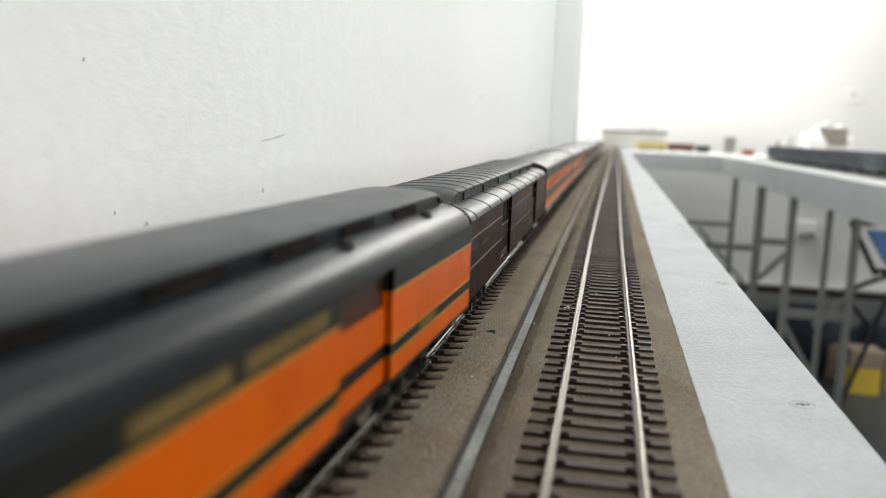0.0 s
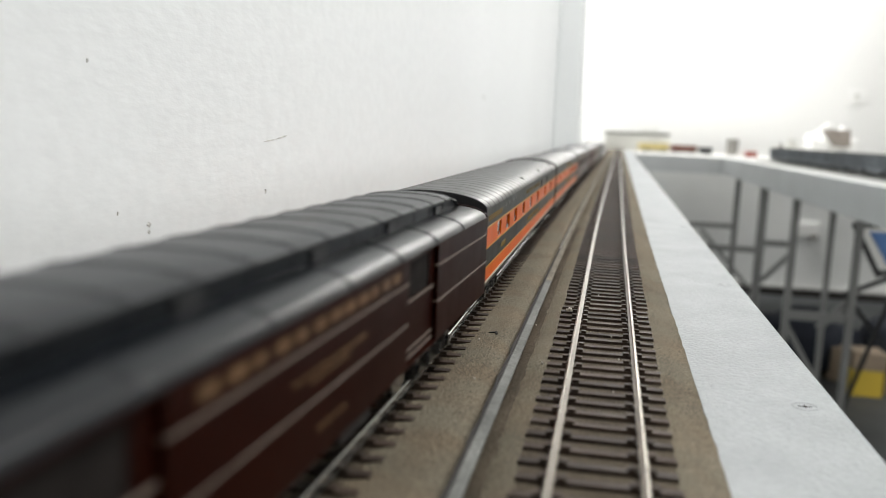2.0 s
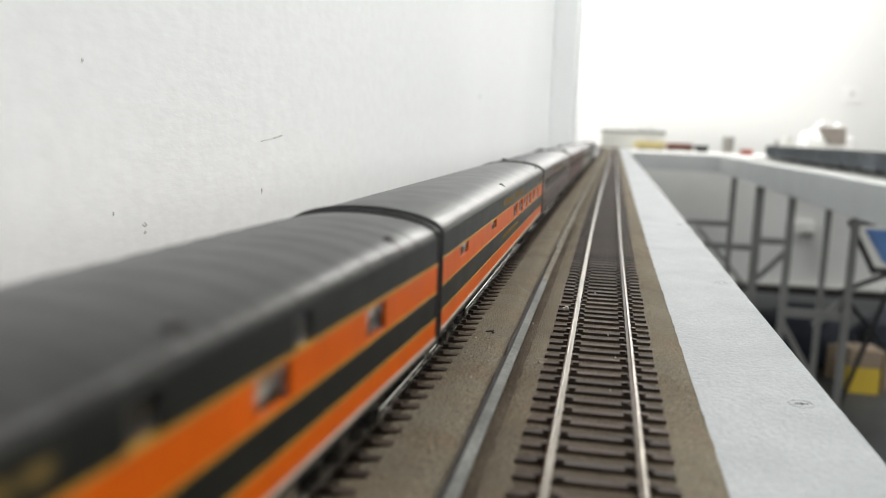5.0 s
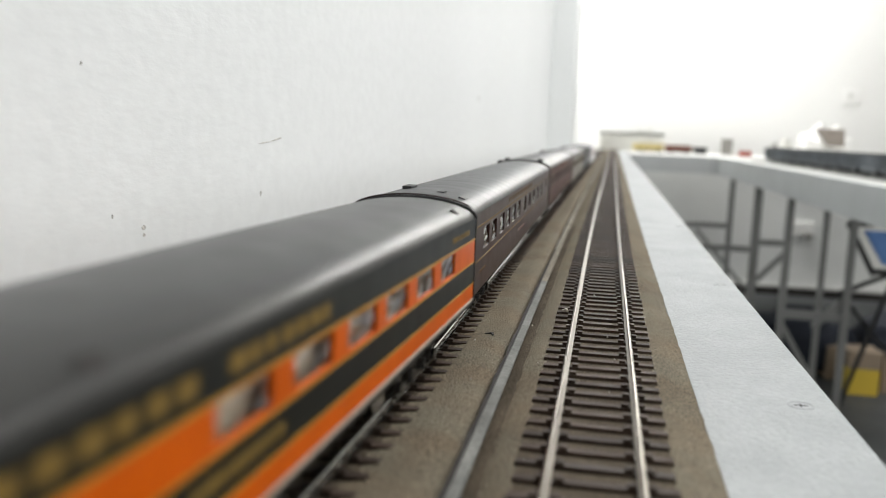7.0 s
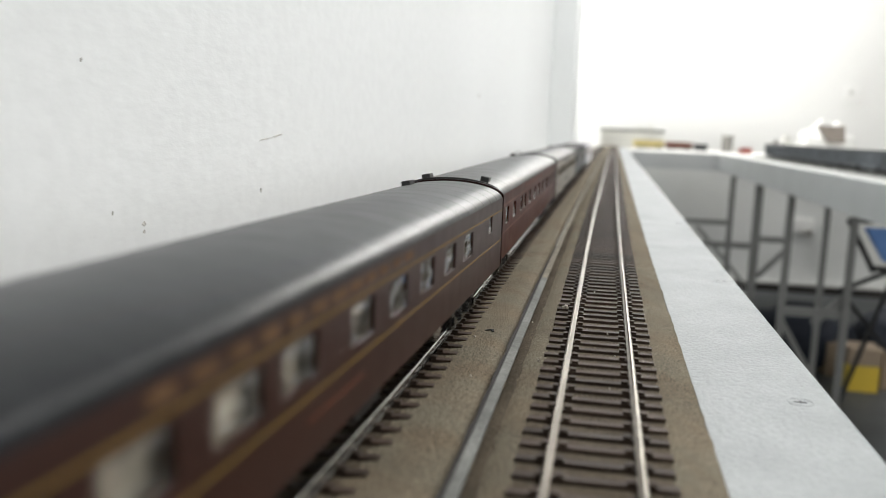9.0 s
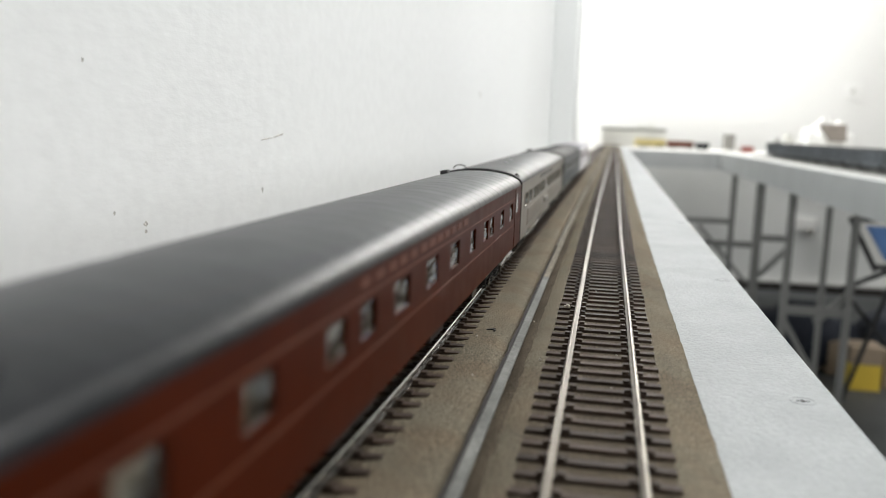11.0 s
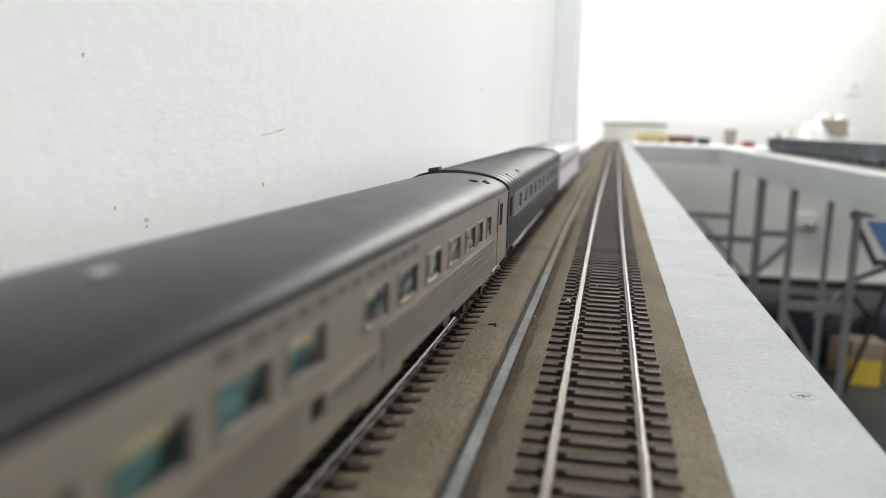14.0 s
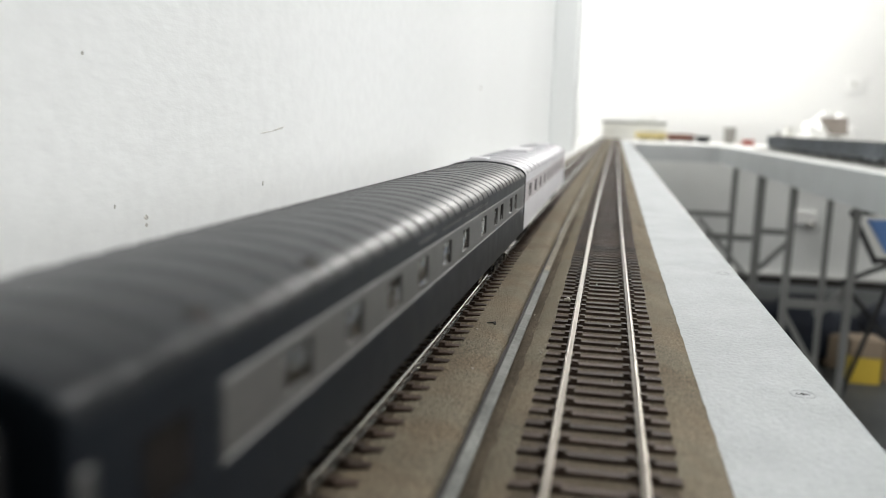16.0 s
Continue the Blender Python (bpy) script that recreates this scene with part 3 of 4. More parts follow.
def band_boxes(bm, s, z0, z1, y0, y1, holes, t=1.2, proud=0.0):
    """One side wall between two heights as one plate, with openings (y0, y1, z0, z1) cut through. s: -1 or 1, the side."""
    holes = [h for h in holes if h[2] < z1 and h[3] > z0]
    ys = sorted({y0, y1} | {y for h in holes for y in h[:2]})
    zs = sorted({z0, z1} | {z for h in holes for z in h[2:] if z0 < z < z1})
    xs = (s * (W - t) * MM, s * (W + proud) * MM)
    made = {}

    def vert(k, i, j):
        if (k, i, j) not in made:
            made[k, i, j] = bm.verts.new((xs[k], ys[i], zs[j] * MM))
        return made[k, i, j]

    def solid(i, j):
        if not (0 <= i < len(ys) - 1 and 0 <= j < len(zs) - 1):
            return False
        y, z = (ys[i] + ys[i + 1]) / 2, (zs[j] + zs[j + 1]) / 2
        return not any(h[0] < y < h[1] and h[2] < z < h[3] for h in holes)

    for i in range(len(ys) - 1):
        for j in range(len(zs) - 1):
            if not solid(i, j):
                continue
            for k in (0, 1):
                bm.faces.new((vert(k, i, j), vert(k, i + 1, j), vert(k, i + 1, j + 1), vert(k, i, j + 1)))
            for di, dj, p, q in ((-1, 0, (i, j), (i, j + 1)), (1, 0, (i + 1, j), (i + 1, j + 1)), (0, -1, (i, j), (i + 1, j)), (0, 1, (i, j + 1), (i + 1, j + 1))):
                if not solid(i + di, j + dj):
                    bm.faces.new((vert(0, *p), vert(0, *q), vert(1, *q), vert(1, *p)))
    return bm


def letters(car, y0, y1, z, h, count, mat, gaps=(), label="small faded lettering, too small to read"):
    """A row of small upright bars in place of lettering, on the side towards the room."""
    bm = bmesh.new()
    rnd = random.Random(int(y0 * 9000) + count)
    p = (y1 - y0) / count
    for i in range(count):
        if i in gaps:
            continue
        k = rnd.uniform(0.55, 0.8)
        add_box(bm, (W - 0.05) * MM, (W + 0.12) * MM, y0 + i * p, y0 + (i + k) * p, (z - h / 2) * MM, (z + h / 2) * MM)
    return part("lettering", bm, mat, car, label)


def make_car(name, label, length, bands, windows, roof, inside, gap=0.007, wall_end=None, boxes=True, openings=(), roof_top=41.5, deck_rise=3.2):
    """bands: (name, z0, z1, material, proud); windows: (y0, y1, z0, z1); y runs from the leading end."""
    car = tagged(new(name), label, "model train car", group="passenger train")
    y0, y1 = gap / 2, length - gap / 2
    for bn, z0, z1, mat, proud in bands:
        # a doorway as high as the band parts it into lengths
        ends, y = [], y0
        for a, b, h0, h1 in sorted(openings):
            if h0 <= z0 and h1 >= z1:
                ends.append((y, a))
                y = b
        ends.append((y, y1))
        for s in (-1, 1):
            for ya, yb in ends:
                cuts = [h for h in list(windows) + list(openings) if ya <= h[0] and h[1] <= yb]
                part(bn, band_boxes(bmesh.new(), s, z0, z1, ya, yb, cuts, proud=proud), mat, car)
    lo, hi = min(b[1] for b in bands), max(b[2] for b in bands)
    # ends, with a doorway frame and a flexible gangway
    for ye, d in ((y0, 1), (y1, -1)):
        bm = bmesh.new()
        ya, yb = sorted((ye + d * 0.0002, ye + d * 0.0014))
        add_box(bm, -(W - 1.3) * MM, -5 * MM, ya, yb, lo * MM, hi * MM)
        add_box(bm, 5 * MM, (W - 1.3) * MM, ya, yb, lo * MM, hi * MM)
        add_box(bm, -5 * MM, 5 * MM, ya, yb, 33 * MM, hi * MM)
        part("end_wall", bm, wall_end or BLACK, car)
        bm = bmesh.new()
        ya, yb = sorted((ye + d * 0.0002, ye - d * 0.0028))
        for xa, xb, za, zb in ((-6.5, -4.6, 12, 36), (4.6, 6.5, 12, 36), (-6.5, 6.5, 34.2, 36.4)):
            add_box(bm, xa * MM, xb * MM, ya, yb, za * MM, zb * MM)
        part("gangway", bm, BLACK, car, "black gangway bellows")
        outline = deck_roof_profile(deck_rise) if roof[0] == "clerestory" else round_roof_profile(roof_top)
        grow = 0.996 if roof[0] == "clerestory" else 1.012
        outline = [(x * grow, z + (grow - 0.996) * 0.02) for x, z in outline] + [(-W * grow * MM, lo * MM), (W * grow * MM, lo * MM)]
        ya, yb = sorted((ye - d * 0.0003, ye - d * 0.0013))
        part("end_plate", sweep(bmesh.new(), outline, [ya, yb]), wall_end or BLACK, car)
        bm = bmesh.new()
        ya, yb = sorted((ye + d * 0.004, ye - d * 0.0036))
        add_box(bm, -0.0012, 0.0012, ya, yb, 0.0072, 0.0100, 0.0003)
        part("coupler", bm, UNDER, car)
    # floor pan and equipment
    bm = box_mesh(-(W - 5.0) * MM, (W - 5.0) * MM, y0 + 0.001, y1 - 0.001, (lo - 2.6) * MM, (lo + 0.6) * MM)
    part("underframe", bm, UNDER, car)
    if boxes:
        for a, b, z in ((0.085, 0.112, 6.0), (0.118, 0.150, 7.0), (0.160, 0.176, 5.5), (0.184, 0.214, 7.2)):
            if b < length - 0.07:
                bm = box_mesh(0.0040, 0.0128, a, b, z * MM, (lo - 2.4) * MM, 0.0004)
                part("equipment_box", bm, UNDER, car)
    for y in (0.046, length - 0.046):
        make_truck(car, y)
        bm = bmesh.new()
        add_box(bm, -0.004, 0.004, y - 0.004, y + 0.004, 0.0100, (lo - 1.5) * MM)
        part("bolster", bm, UNDER, car)
    # roof
    if roof[0] == "clerestory":
        prof = deck_roof_profile(deck_rise)
        rf = part("roof", roof_mesh(prof, y0 - 0.0002, y1 + 0.0002, roof[1]), None, car)
        raised = clerestory_profile(roof_top + 2.6, deck_rise)
        cl = part("clerestory", clerestory_mesh(raised, y0 + 0.003, y1 - 0.003, roof[1], 0.014 if roof[2] else 0.006), None, rf)
        sets = ((rf, prof, 0.010, 2), (cl, raised, 0.018, 1))
    else:
        prof = round_roof_profile(roof_top)
        rf = part("roof", roof_mesh(prof, y0 - 0.0002, y1 + 0.0002, roof[1]), None, car)
        sets = ((rf, prof, 0.008, 1),)
    for host, form, inset, every in sets if roof[2] else ():
        me = rib_mesh(form, roof[1], lift=roof[3])
        n = int((length - gap - 2 * inset) / (roof[2] * every))
        for i in range(n + 1):
            r = part("roof_rib", me, None, host if host is rf else rf)
            r.location = (0, y0 + inset + i * roof[2] * every, 0)
    # glazing and what shows behind it
    for a, b, z0, z1 in windows:
        for s in (-1, 1):
            bm = box_mesh(*sorted((s * (W - 0.50) * MM, s * (W - 0.18) * MM)), a, b, z0 * MM, z1 * MM)
            for v in bm.verts:      # the panes lean in a little at the top
                if v.co.z > (z0 + z1) / 2 * MM:
                    v.co.x -= s * (z1 - z0) * 0.05 * MM
            part("window_pane", bm, GLASS, car).visible_shadow = False
    if windows:
        bm = box_mesh(-0.0142, 0.0142, y0 + 0.004, y1 - 0.004, (lo + 0.7) * MM, (EAVE - 2) * MM)
        part("interior", bm, inside, car)
    return car


def roof_box(car, x, y, sx, sy, sz, z, mat=None, name="roof_vent"):
    bm = bmesh.new()
    add_box(bm, -sx / 2, sx / 2, -sy / 2, sy / 2, -0.001, sz, min(sx, sy, sz) * 0.2)
    ob = part(name, bm, mat or BLACK, car)
    a = 0.0 if abs(x) < 0.009 else (-1 if x < 0 else 1) * min(60, (abs(x) - 0.009) * 7000)
    ob.matrix_basis = pose(x, y, z, 0, a, 0)
    return ob


def roof_z(x, top=41.5, n=2.0):
    c = min(1.0, abs(x) / (W * MM)) ** (n / 2)
    s = math.sqrt(max(0.0, 1 - c * c))
    return (EAVE + (top - EAVE) * s ** (2 / n)) * MM


def on_roof(car, x, y, sx, sy, sz, mat=None, name="roof_vent", top=41.5):
    return roof_box(car, x, y, sx, sy, sz, roof_z(x, top), mat, name)


JOINTS = [-0.067, 0.217, 0.485, 0.792, 1.085, 1.389, 1.696, 2.011, 2.322, 2.628]
LEN = [b - a for a, b in zip(JOINTS, JOINTS[1:])]

def side_panel(car, y0, y1, z0, z1, mat, proud=0.1, name="panel", label="", depth=0.8):
    """A plate on both sides of a car; a negative proud sets it back."""
    for s in (-1, 1):
        xa, xb = sorted((s * (W + proud - depth) * MM, s * (W + proud) * MM))
        part(name, box_mesh(xa, xb, y0, y1, z0 * MM, z1 * MM), mat, car, label)


def notch(car, y, x=15.0, top=41.5):
    """A small black fin on the roof's shoulder."""
    bm = bmesh.new()
    vs = [bm.verts.new(v) for v in ((-0.0020, -0.0022, -0.001), (0.0026, -0.0022, -0.001), (0.0026, 0.0022, -0.001), (-0.0020, 0.0022, -0.001),
                                    (-0.0016, -0.0018, 0.0006), (0.0018, -0.0020, 0.0003), (0.0018, 0.0020, 0.0003), (-0.0016, 0.0018, 0.0006))]
    for q in ((0, 1, 2, 3), (4, 7, 6, 5), (0, 4, 5, 1), (1, 5, 6, 2), (2, 6, 7, 3), (3, 7, 4, 0)):
        bm.faces.new([vs[i] for i in q])
    ob = part("roof_fin", bm, DARK_GAP, car, "small black roof fin")
    ob.matrix_basis = pose(x * MM, y, roof_z(x * MM, top) - 0.0002, 0, 34, 0) @ Matrix.Diagonal((0.8, 0.8, 0.7, 1))


def windows_at(centres, width, z0, z1):
    return [(c * MM - width * MM / 2, c * MM + width * MM / 2, z0, z1) for c in centres]


def frames_round(car, wins, mat, t=0.35):
    """A thin raised frame round each window on the side towards the room."""
    for a, b, z0, z1 in wins:
        bm = bmesh.new()
        xa, xb, e = (W - 0.3) * MM, (W + 0.12) * MM, t * MM
        add_box(bm, xa, xb, a - e, a, (z0 - t) * MM, (z1 + t) * MM)
        add_box(bm, xa, xb, b, b + e, (z0 - t) * MM, (z1 + t) * MM)
        add_box(bm, xa, xb, a, b, (z0 - t) * MM, z0 * MM)
        add_box(bm, xa, xb, a, b, z1 * MM, (z1 + t) * MM)
        part("window_frame", bm, mat, car)


def blinds(car, wins, mat, seed, share=0.6):
    """Half-drawn shades behind some windows."""
    rnd = random.Random(seed)
    for a, b, z0, z1 in wins:
        if rnd.random() < share:
            k = rnd.uniform(0.25, 0.7)
            part("window_shade", box_mesh((W - 2.5) * MM, (W - 2.2) * MM, a - 0.0006, b + 0.0006, (z1 - (z1 - z0) * k) * MM, (z1 + 0.2) * MM), mat, car)


ORANGE_BANDS = [("letterboard", 30.9, EAVE, GREEN, 0), ("gold_line", 30.4, 30.9, YELLOW, 0.08), ("window_band", 24.7, 30.4, ORANGE, 0),
                ("gold_line", 24.3, 24.7, YELLOW, 0.08), ("belt", 18.9, 24.3, GREEN, 0), ("gold_line", 18.5, 18.9, YELLOW, 0.08),
                ("lower_band", 14.7, 18.5, ORANGE, 0), ("white_line", 13.9, 14.7, WHITE_LINE, 0.10), ("skirt", 12.9, 13.9, GREEN, 0)]

cars = []

# orange mail car with a clerestory
MAIL_BANDS = [("letterboard", 30.2, OLD_EAVE, GREEN, 0), ("gold_line", 29.8, 30.2, YELLOW, 0.08), ("upper_band", 20.9, 29.8, ORANGE, 0),
              ("gold_line", 20.6, 20.9, YELLOW, 0.08), ("belt", 18.3, 20.6, GREEN, 0), ("gold_line", 18.0, 18.3, YELLOW, 0.08),
              ("lower_band", 13.9, 18.0, ORANGE, 0), ("skirt", 13.0, 13.9, GREEN, 0)]
door = (0.185, 0.212, 13.9, 34.3)
A = make_car("mail_car", "orange and dark green model mail car, black clerestory roof", LEN[0], MAIL_BANDS,
             [], ("clerestory", ROOF_BLACK, 0, 0), DARK_INSIDE, gap=0.005, wall_end=GREEN, openings=[door], deck_rise=5.7)
for z0, z1, m_ in ((13.9, 18.0, ORANGE), (18.0, 20.6, GREEN), (20.6, 27.6, ORANGE), (33.4, 34.3, GREEN)):
    side_panel(A, door[0], door[1], z0, z1, m_, -1.2, "door")
side_panel(A, door[0] + 0.0015, door[1] - 0.0015, 27.6, 33.4, REFLECTED_BROWN, -1.5, "door_window", "door window with the reflected orange put into its brown colour")
for a, b in ((door[0], door[0] + 0.0015), (door[1] - 0.0015, door[1])):
    side_panel(A, a, b, 27.6, 30.2, ORANGE, -1.2, "door")
    side_panel(A, a, b, 30.2, 33.4, GREEN, -1.2, "door")
side_panel(A, door[1], door[1] + 0.0014, 30.4, 34.6, BLACK, 0.35, "door_post")
side_panel(A, 0.132, 0.151, 31.2, 33.5, DIM_GOLD, 0.06, "name_board", "dull gold name board")
side_panel(A, 0.1545, 0.180, 31.2, 33.5, DIM_GOLD, 0.06, "name_board", "dull gold name board")
letters(A, 0.232, 0.246, 19.4, 1.2, 4, GOLD)
for k in range(8):
    y = 0.026 + 0.030 * k
    # Black blocks run longer than the windows to include the shadow round them.
    bm = box_mesh(0.0090, 0.0106, y, y + 0.017, (OLD_EAVE + 5.0) * MM, 0.0421, 0.0005)
    part("clerestory_window", bm, DARK_INSIDE, A, "black clerestory window, lengthened to take in the shadow round it")
for y in (0.12, 0.20, 0.252):
    bm = bmesh.new()
    tube(bm, (0, 0, 0.0004), "z", 0.0016, 0.0014, 12, 0.0010)
    v = part("roof_vent", bm, ROOF_GREY, A, "small dark roof vent")
    v.location = (0.0128, y, 0.0397)
cars.append(A)

# brown baggage car
bands = [("upper_panel", 30.2, OLD_EAVE, MAROON, 0), ("white_line", 29.85, 30.2, DIM_LINE, 0.08), ("middle_panel", 22.2, 29.85, MAROON, 0),
         ("white_line", 21.85, 22.2, DIM_LINE, 0.08), ("lower_panel", 13.0, 21.85, MAROON, 0)]
doors = [(0.071, 0.098, 13.4, 34.6), (0.183, 0.207, 13.4, 34.6)]
Bc = make_car("baggage_car", "dark brown model baggage car, black ribbed clerestory roof", LEN[1], bands,
              [], ("clerestory", ROOF_BLACK, 0.0138, 0.0002), DARK_INSIDE, gap=0.005, wall_end=MAROON, openings=doors, roof_top=39.8)
for a, b, z0, z1 in doors:
    side_panel(Bc, a, b, 13.4, 26.0, MAROON, -1.1, "door")
    side_panel(Bc, a, b, 33.4, 34.6, MAROON, -1.1, "door")
    side_panel(Bc, a, a + 0.004, 26.0, 33.4, MAROON, -1.1, "door")
    side_panel(Bc, b - 0.004, b, 26.0, 33.4, MAROON, -1.1, "door")
    side_panel(Bc, a + 0.004, b - 0.004, 26.0, 33.4, DARK_INSIDE, -1.4, "door_window", "dark door window")
    side_panel(Bc, a, b, 25.4, 25.8, DIM_LINE, -0.9, "grab_bar", "white bar across the door")
    side_panel(Bc, a, b, 15.6, 15.9, DIM_LINE, -0.9, "grab_bar", "white bar across the door")
    side_panel(Bc, a, b, 14.0, 14.3, DIM_LINE, -0.9, "grab_bar", "white bar across the door")
letters(Bc, 0.104, 0.178, 32.4, 1.7, 12, PALE_GOLD)
letters(Bc, 0.128, 0.158, 26.2, 0.7, 10, PALE_GOLD)
letters(Bc, 0.134, 0.150, 25.0, 0.6, 6, PALE_GOLD)
letters(Bc, 0.137, 0.149, 17.4, 0.8, 4, PALE_GOLD)
letters(Bc, 0.025, 0.038, 26.2, 0.7, 4, PALE_GOLD)
for k in range(6):
    y = 0.032 + 0.040 * k
    part("clerestory_window", box_mesh(0.0090, 0.0105, y, y + 0.006, (OLD_EAVE + 2.9) * MM, 0.0402, 0.0003), BLACK, Bc)
cars.append(Bc)

# orange sleeping car
win = windows_at((34, 57, 81, 110, 142, 177, 222, 262), 10.0, 25.1, 30.1)
high = windows_at((195, 231), 5.0, 30.9, 35.0)
C = make_car("sleeping_car", "orange and dark green model sleeping car, grey ribbed roof", LEN[2], ORANGE_BANDS, win + high,
             ("round", ROOF_GREY, 0.0095, 0.00009), INTERIOR, roof_top=40.9)
blinds(C, win, BLIND, 3, 0.5)
for y in (0.126, 0.205, 0.278):
    notch(C, y, top=40.9)
letters(C, 0.130, 0.185, 21.0, 1.7, 20, GOLD, (9,))
letters(C, 0.040, 0.053, 21.2, 1.7, 4, GOLD)
letters(C, 0.008, 0.040, 33.2, 1.7, 8, GOLD)
letters(C, 0.118, 0.184, 33.6, 1.6, 15, DIM_GOLD, (7,))
letters(C, 0.046, 0.082, 34.2, 1.3, 7, MIDGREY, (1, 3, 5))
cars.append(C)

# orange dining car
win = windows_at((154, 175, 196, 216, 237, 258), 14.5, 25.1, 30.2)
short = windows_at((33, 90), 13, 27.4, 30.2)
D = make_car("dining_car", "orange and dark green model dining car with large windows", LEN[3], ORANGE_BANDS, win + short,
             ("round", ROOF_GREY, 0, 0), INTERIOR, roof_top=41.2)
blinds(D, win, BLIND, 5, 0.5)
for y in (0.130, 0.275):
    notch(D, y, top=41.2)
letters(D, 0.114, 0.144, 33.6, 2.3, 6, GOLD)
letters(D, 0.150, 0.182, 33.6, 2.3, 7, GOLD)
letters(D, 0.262, 0.282, 33.3, 1.2, 8, GOLD)
letters(D, 0.115, 0.165, 21.6, 1.7, 17, GOLD, (8,))
cars.append(D)

# brown coach
MBANDS = [("letterboard", 32.4, EAVE, COACH_BROWN, 0), ("gold_line", 32.0, 32.4, GOLD, 0.06), ("window_band", 22.4, 32.0, COACH_BROWN, 0),
          ("gold_line", 22.0, 22.4, GOLD, 0.06), ("lower_panel", 13.0, 22.0, COACH_BROWN, 0)]
win = windows_at((27, 45, 66, 84, 104, 122, 149, 171, 194, 217.5, 241), 12.5, 24.4, 31.0) + windows_at((277,), 6, 27.0, 32.0)
Fc = make_car("coach", "brown maroon model coach with gold lines, black roof", LEN[4], MBANDS, win,
              ("round", ROOF_BLACK, 0.012, 0.00004), BLIND, wall_end=MAROON, roof_top=41.2)
blinds(Fc, win, BLIND, 7, 0.6)
letters(Fc, 0.085, 0.182, 34.3, 1.6, 12, PALE_GOLD)
letters(Fc, 0.014, 0.028, 18.5, 0.8, 6, PALE_GOLD)
letters(Fc, 0.125, 0.150, 18.6, 0.8, 8, DULL_LINE)
on_roof(Fc, -0.0085, 0.034, 0.003, 0.008, 0.0009, top=41.2)
on_roof(Fc, 0.0050, 0.018, 0.002, 0.004, 0.0003, top=41.2)
on_roof(Fc, 0.0120, 0.014, 0.002, 0.005, 0.0003, top=41.2)
on_roof(Fc, -0.0105, LEN[4] - 0.022, 0.003, 0.006, 0.0014, top=41.2)
cars.append(Fc)

# red-brown sleeping car
TBANDS = [(n, a, b, TUSCAN if m is COACH_BROWN else DULL_LINE, p) for n, a, b, m, p in MBANDS]
win = windows_at((22, 47, 74, 90), 9, 24.8, 30.9) + windows_at((112, 138, 164), 11.5, 24.6, 30.9) + windows_at((190, 213, 225, 249, 274), 8.5, 24.8, 30.9)
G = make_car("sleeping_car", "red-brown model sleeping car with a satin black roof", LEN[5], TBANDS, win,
             ("round", ROOF_BLACK, 0.0095, 0.00004), SHADED_INSIDE, wall_end=UNDER)
# The shades here share the darkened interior colour.
blinds(G, win, SHADED_INSIDE, 11, 0.5)
side_panel(G, 0.284, 0.293, 13, 35.4, TUSCAN, 0.2, "door")
# Metal plate in place of glass, put in for the bright glint.
side_panel(G, 0.2862, 0.2905, 26.5, 33.8, CHROME, 0.3, "door_glass", "bright metal plate standing for the glint on the door glass")
letters(G, 0.085, 0.182, 34.4, 1.6, 12, DULL_LINE)
on_roof(G, 0.0105, 0.010, 0.003, 0.005, 0.0018)
on_roof(G, -0.0105, 0.012, 0.003, 0.006, 0.0016)
on_roof(G, -0.0105, LEN[5] - 0.022, 0.003, 0.005, 0.0014)
cars.append(G)

# silver lounge car with fluted sides
SBANDS = [("letterboard", 32.6, EAVE, SILVER, 0), ("window_band", 24.0, 32.6, SILVER, -0.15), ("lower_panel", 13.0, 24.0, SILVER, 0)]
win = windows_at((28, 47, 69, 87, 106, 125, 157, 178, 200, 222, 243), 13.2, 25.0, 30.9) + windows_at((258, 273), 7, 25.0, 30.9)
H = make_car("lounge_car", "silver model lounge car with fluted sides, dark grey roof", LEN[6], SBANDS, win,
             ("round", ROOF_SLATE, 0, 0), CURTAIN, wall_end=UNDER)
frames_round(H, win, SILVER)
blinds(H, win, YELLOW_SHADE, 29, 0.8)
for z in (16.2, 17.3, 18.4, 19.5, 20.6, 21.7, 22.8):
    bm = bmesh.new()
    for ya, yb in ((0.034, 0.124), (0.160, 0.284)):
        add_box(bm, (W - 0.1) * MM, (W + 0.45) * MM, ya, yb, (z - 0.28) * MM, (z + 0.28) * MM)
    part("fluting", bm, SILVER, H)
side_panel(H, 0.1265, 0.1300, 17.8, 20.6, DARK_INSIDE, 0.2, "vent_grille", "small dark grille")
side_panel(H, 0.290, 0.300, 13, 35.0, SILVER, 0.25, "door")
side_panel(H, 0.2925, 0.2975, 26.0, 33.0, DARK_INSIDE, 0.35, "door_glass")
for a, b in ((0.010, 0.030), (0.055, 0.085), (0.150, 0.175), (0.225, 0.28)):
    side_panel(H, a, b, 11.6, 13.0, SILVER, -0.2, "skirt")
letters(H, 0.099, 0.188, 34.2, 1.6, 12, MIDGREY)
side_panel(H, 0.1310, 0.1590, 17.6, 20.8, SILVER, 0.5, "name_plate", "smooth silver name plate")
letters(H, 0.134, 0.156, 19.2, 1.0, 9, MIDGREY).location = (0.0005, 0, 0)
# Thin plates added for the light and dark marks on this roof.
for x, y, mat in ((0.0148, 0.012, DARK_INSIDE), (0.0100, 0.285, DARK_INSIDE), (0.0130, 0.292, DARK_INSIDE), (0.0020, 0.074, ROOF_SILVER), (0.0010, 0.104, ROOF_SILVER)):
    on_roof(H, x, y, 0.0018 if mat is ROOF_SILVER else 0.0022, 0.004, 0.0003, mat, "roof_hatch")
bm = bmesh.new()
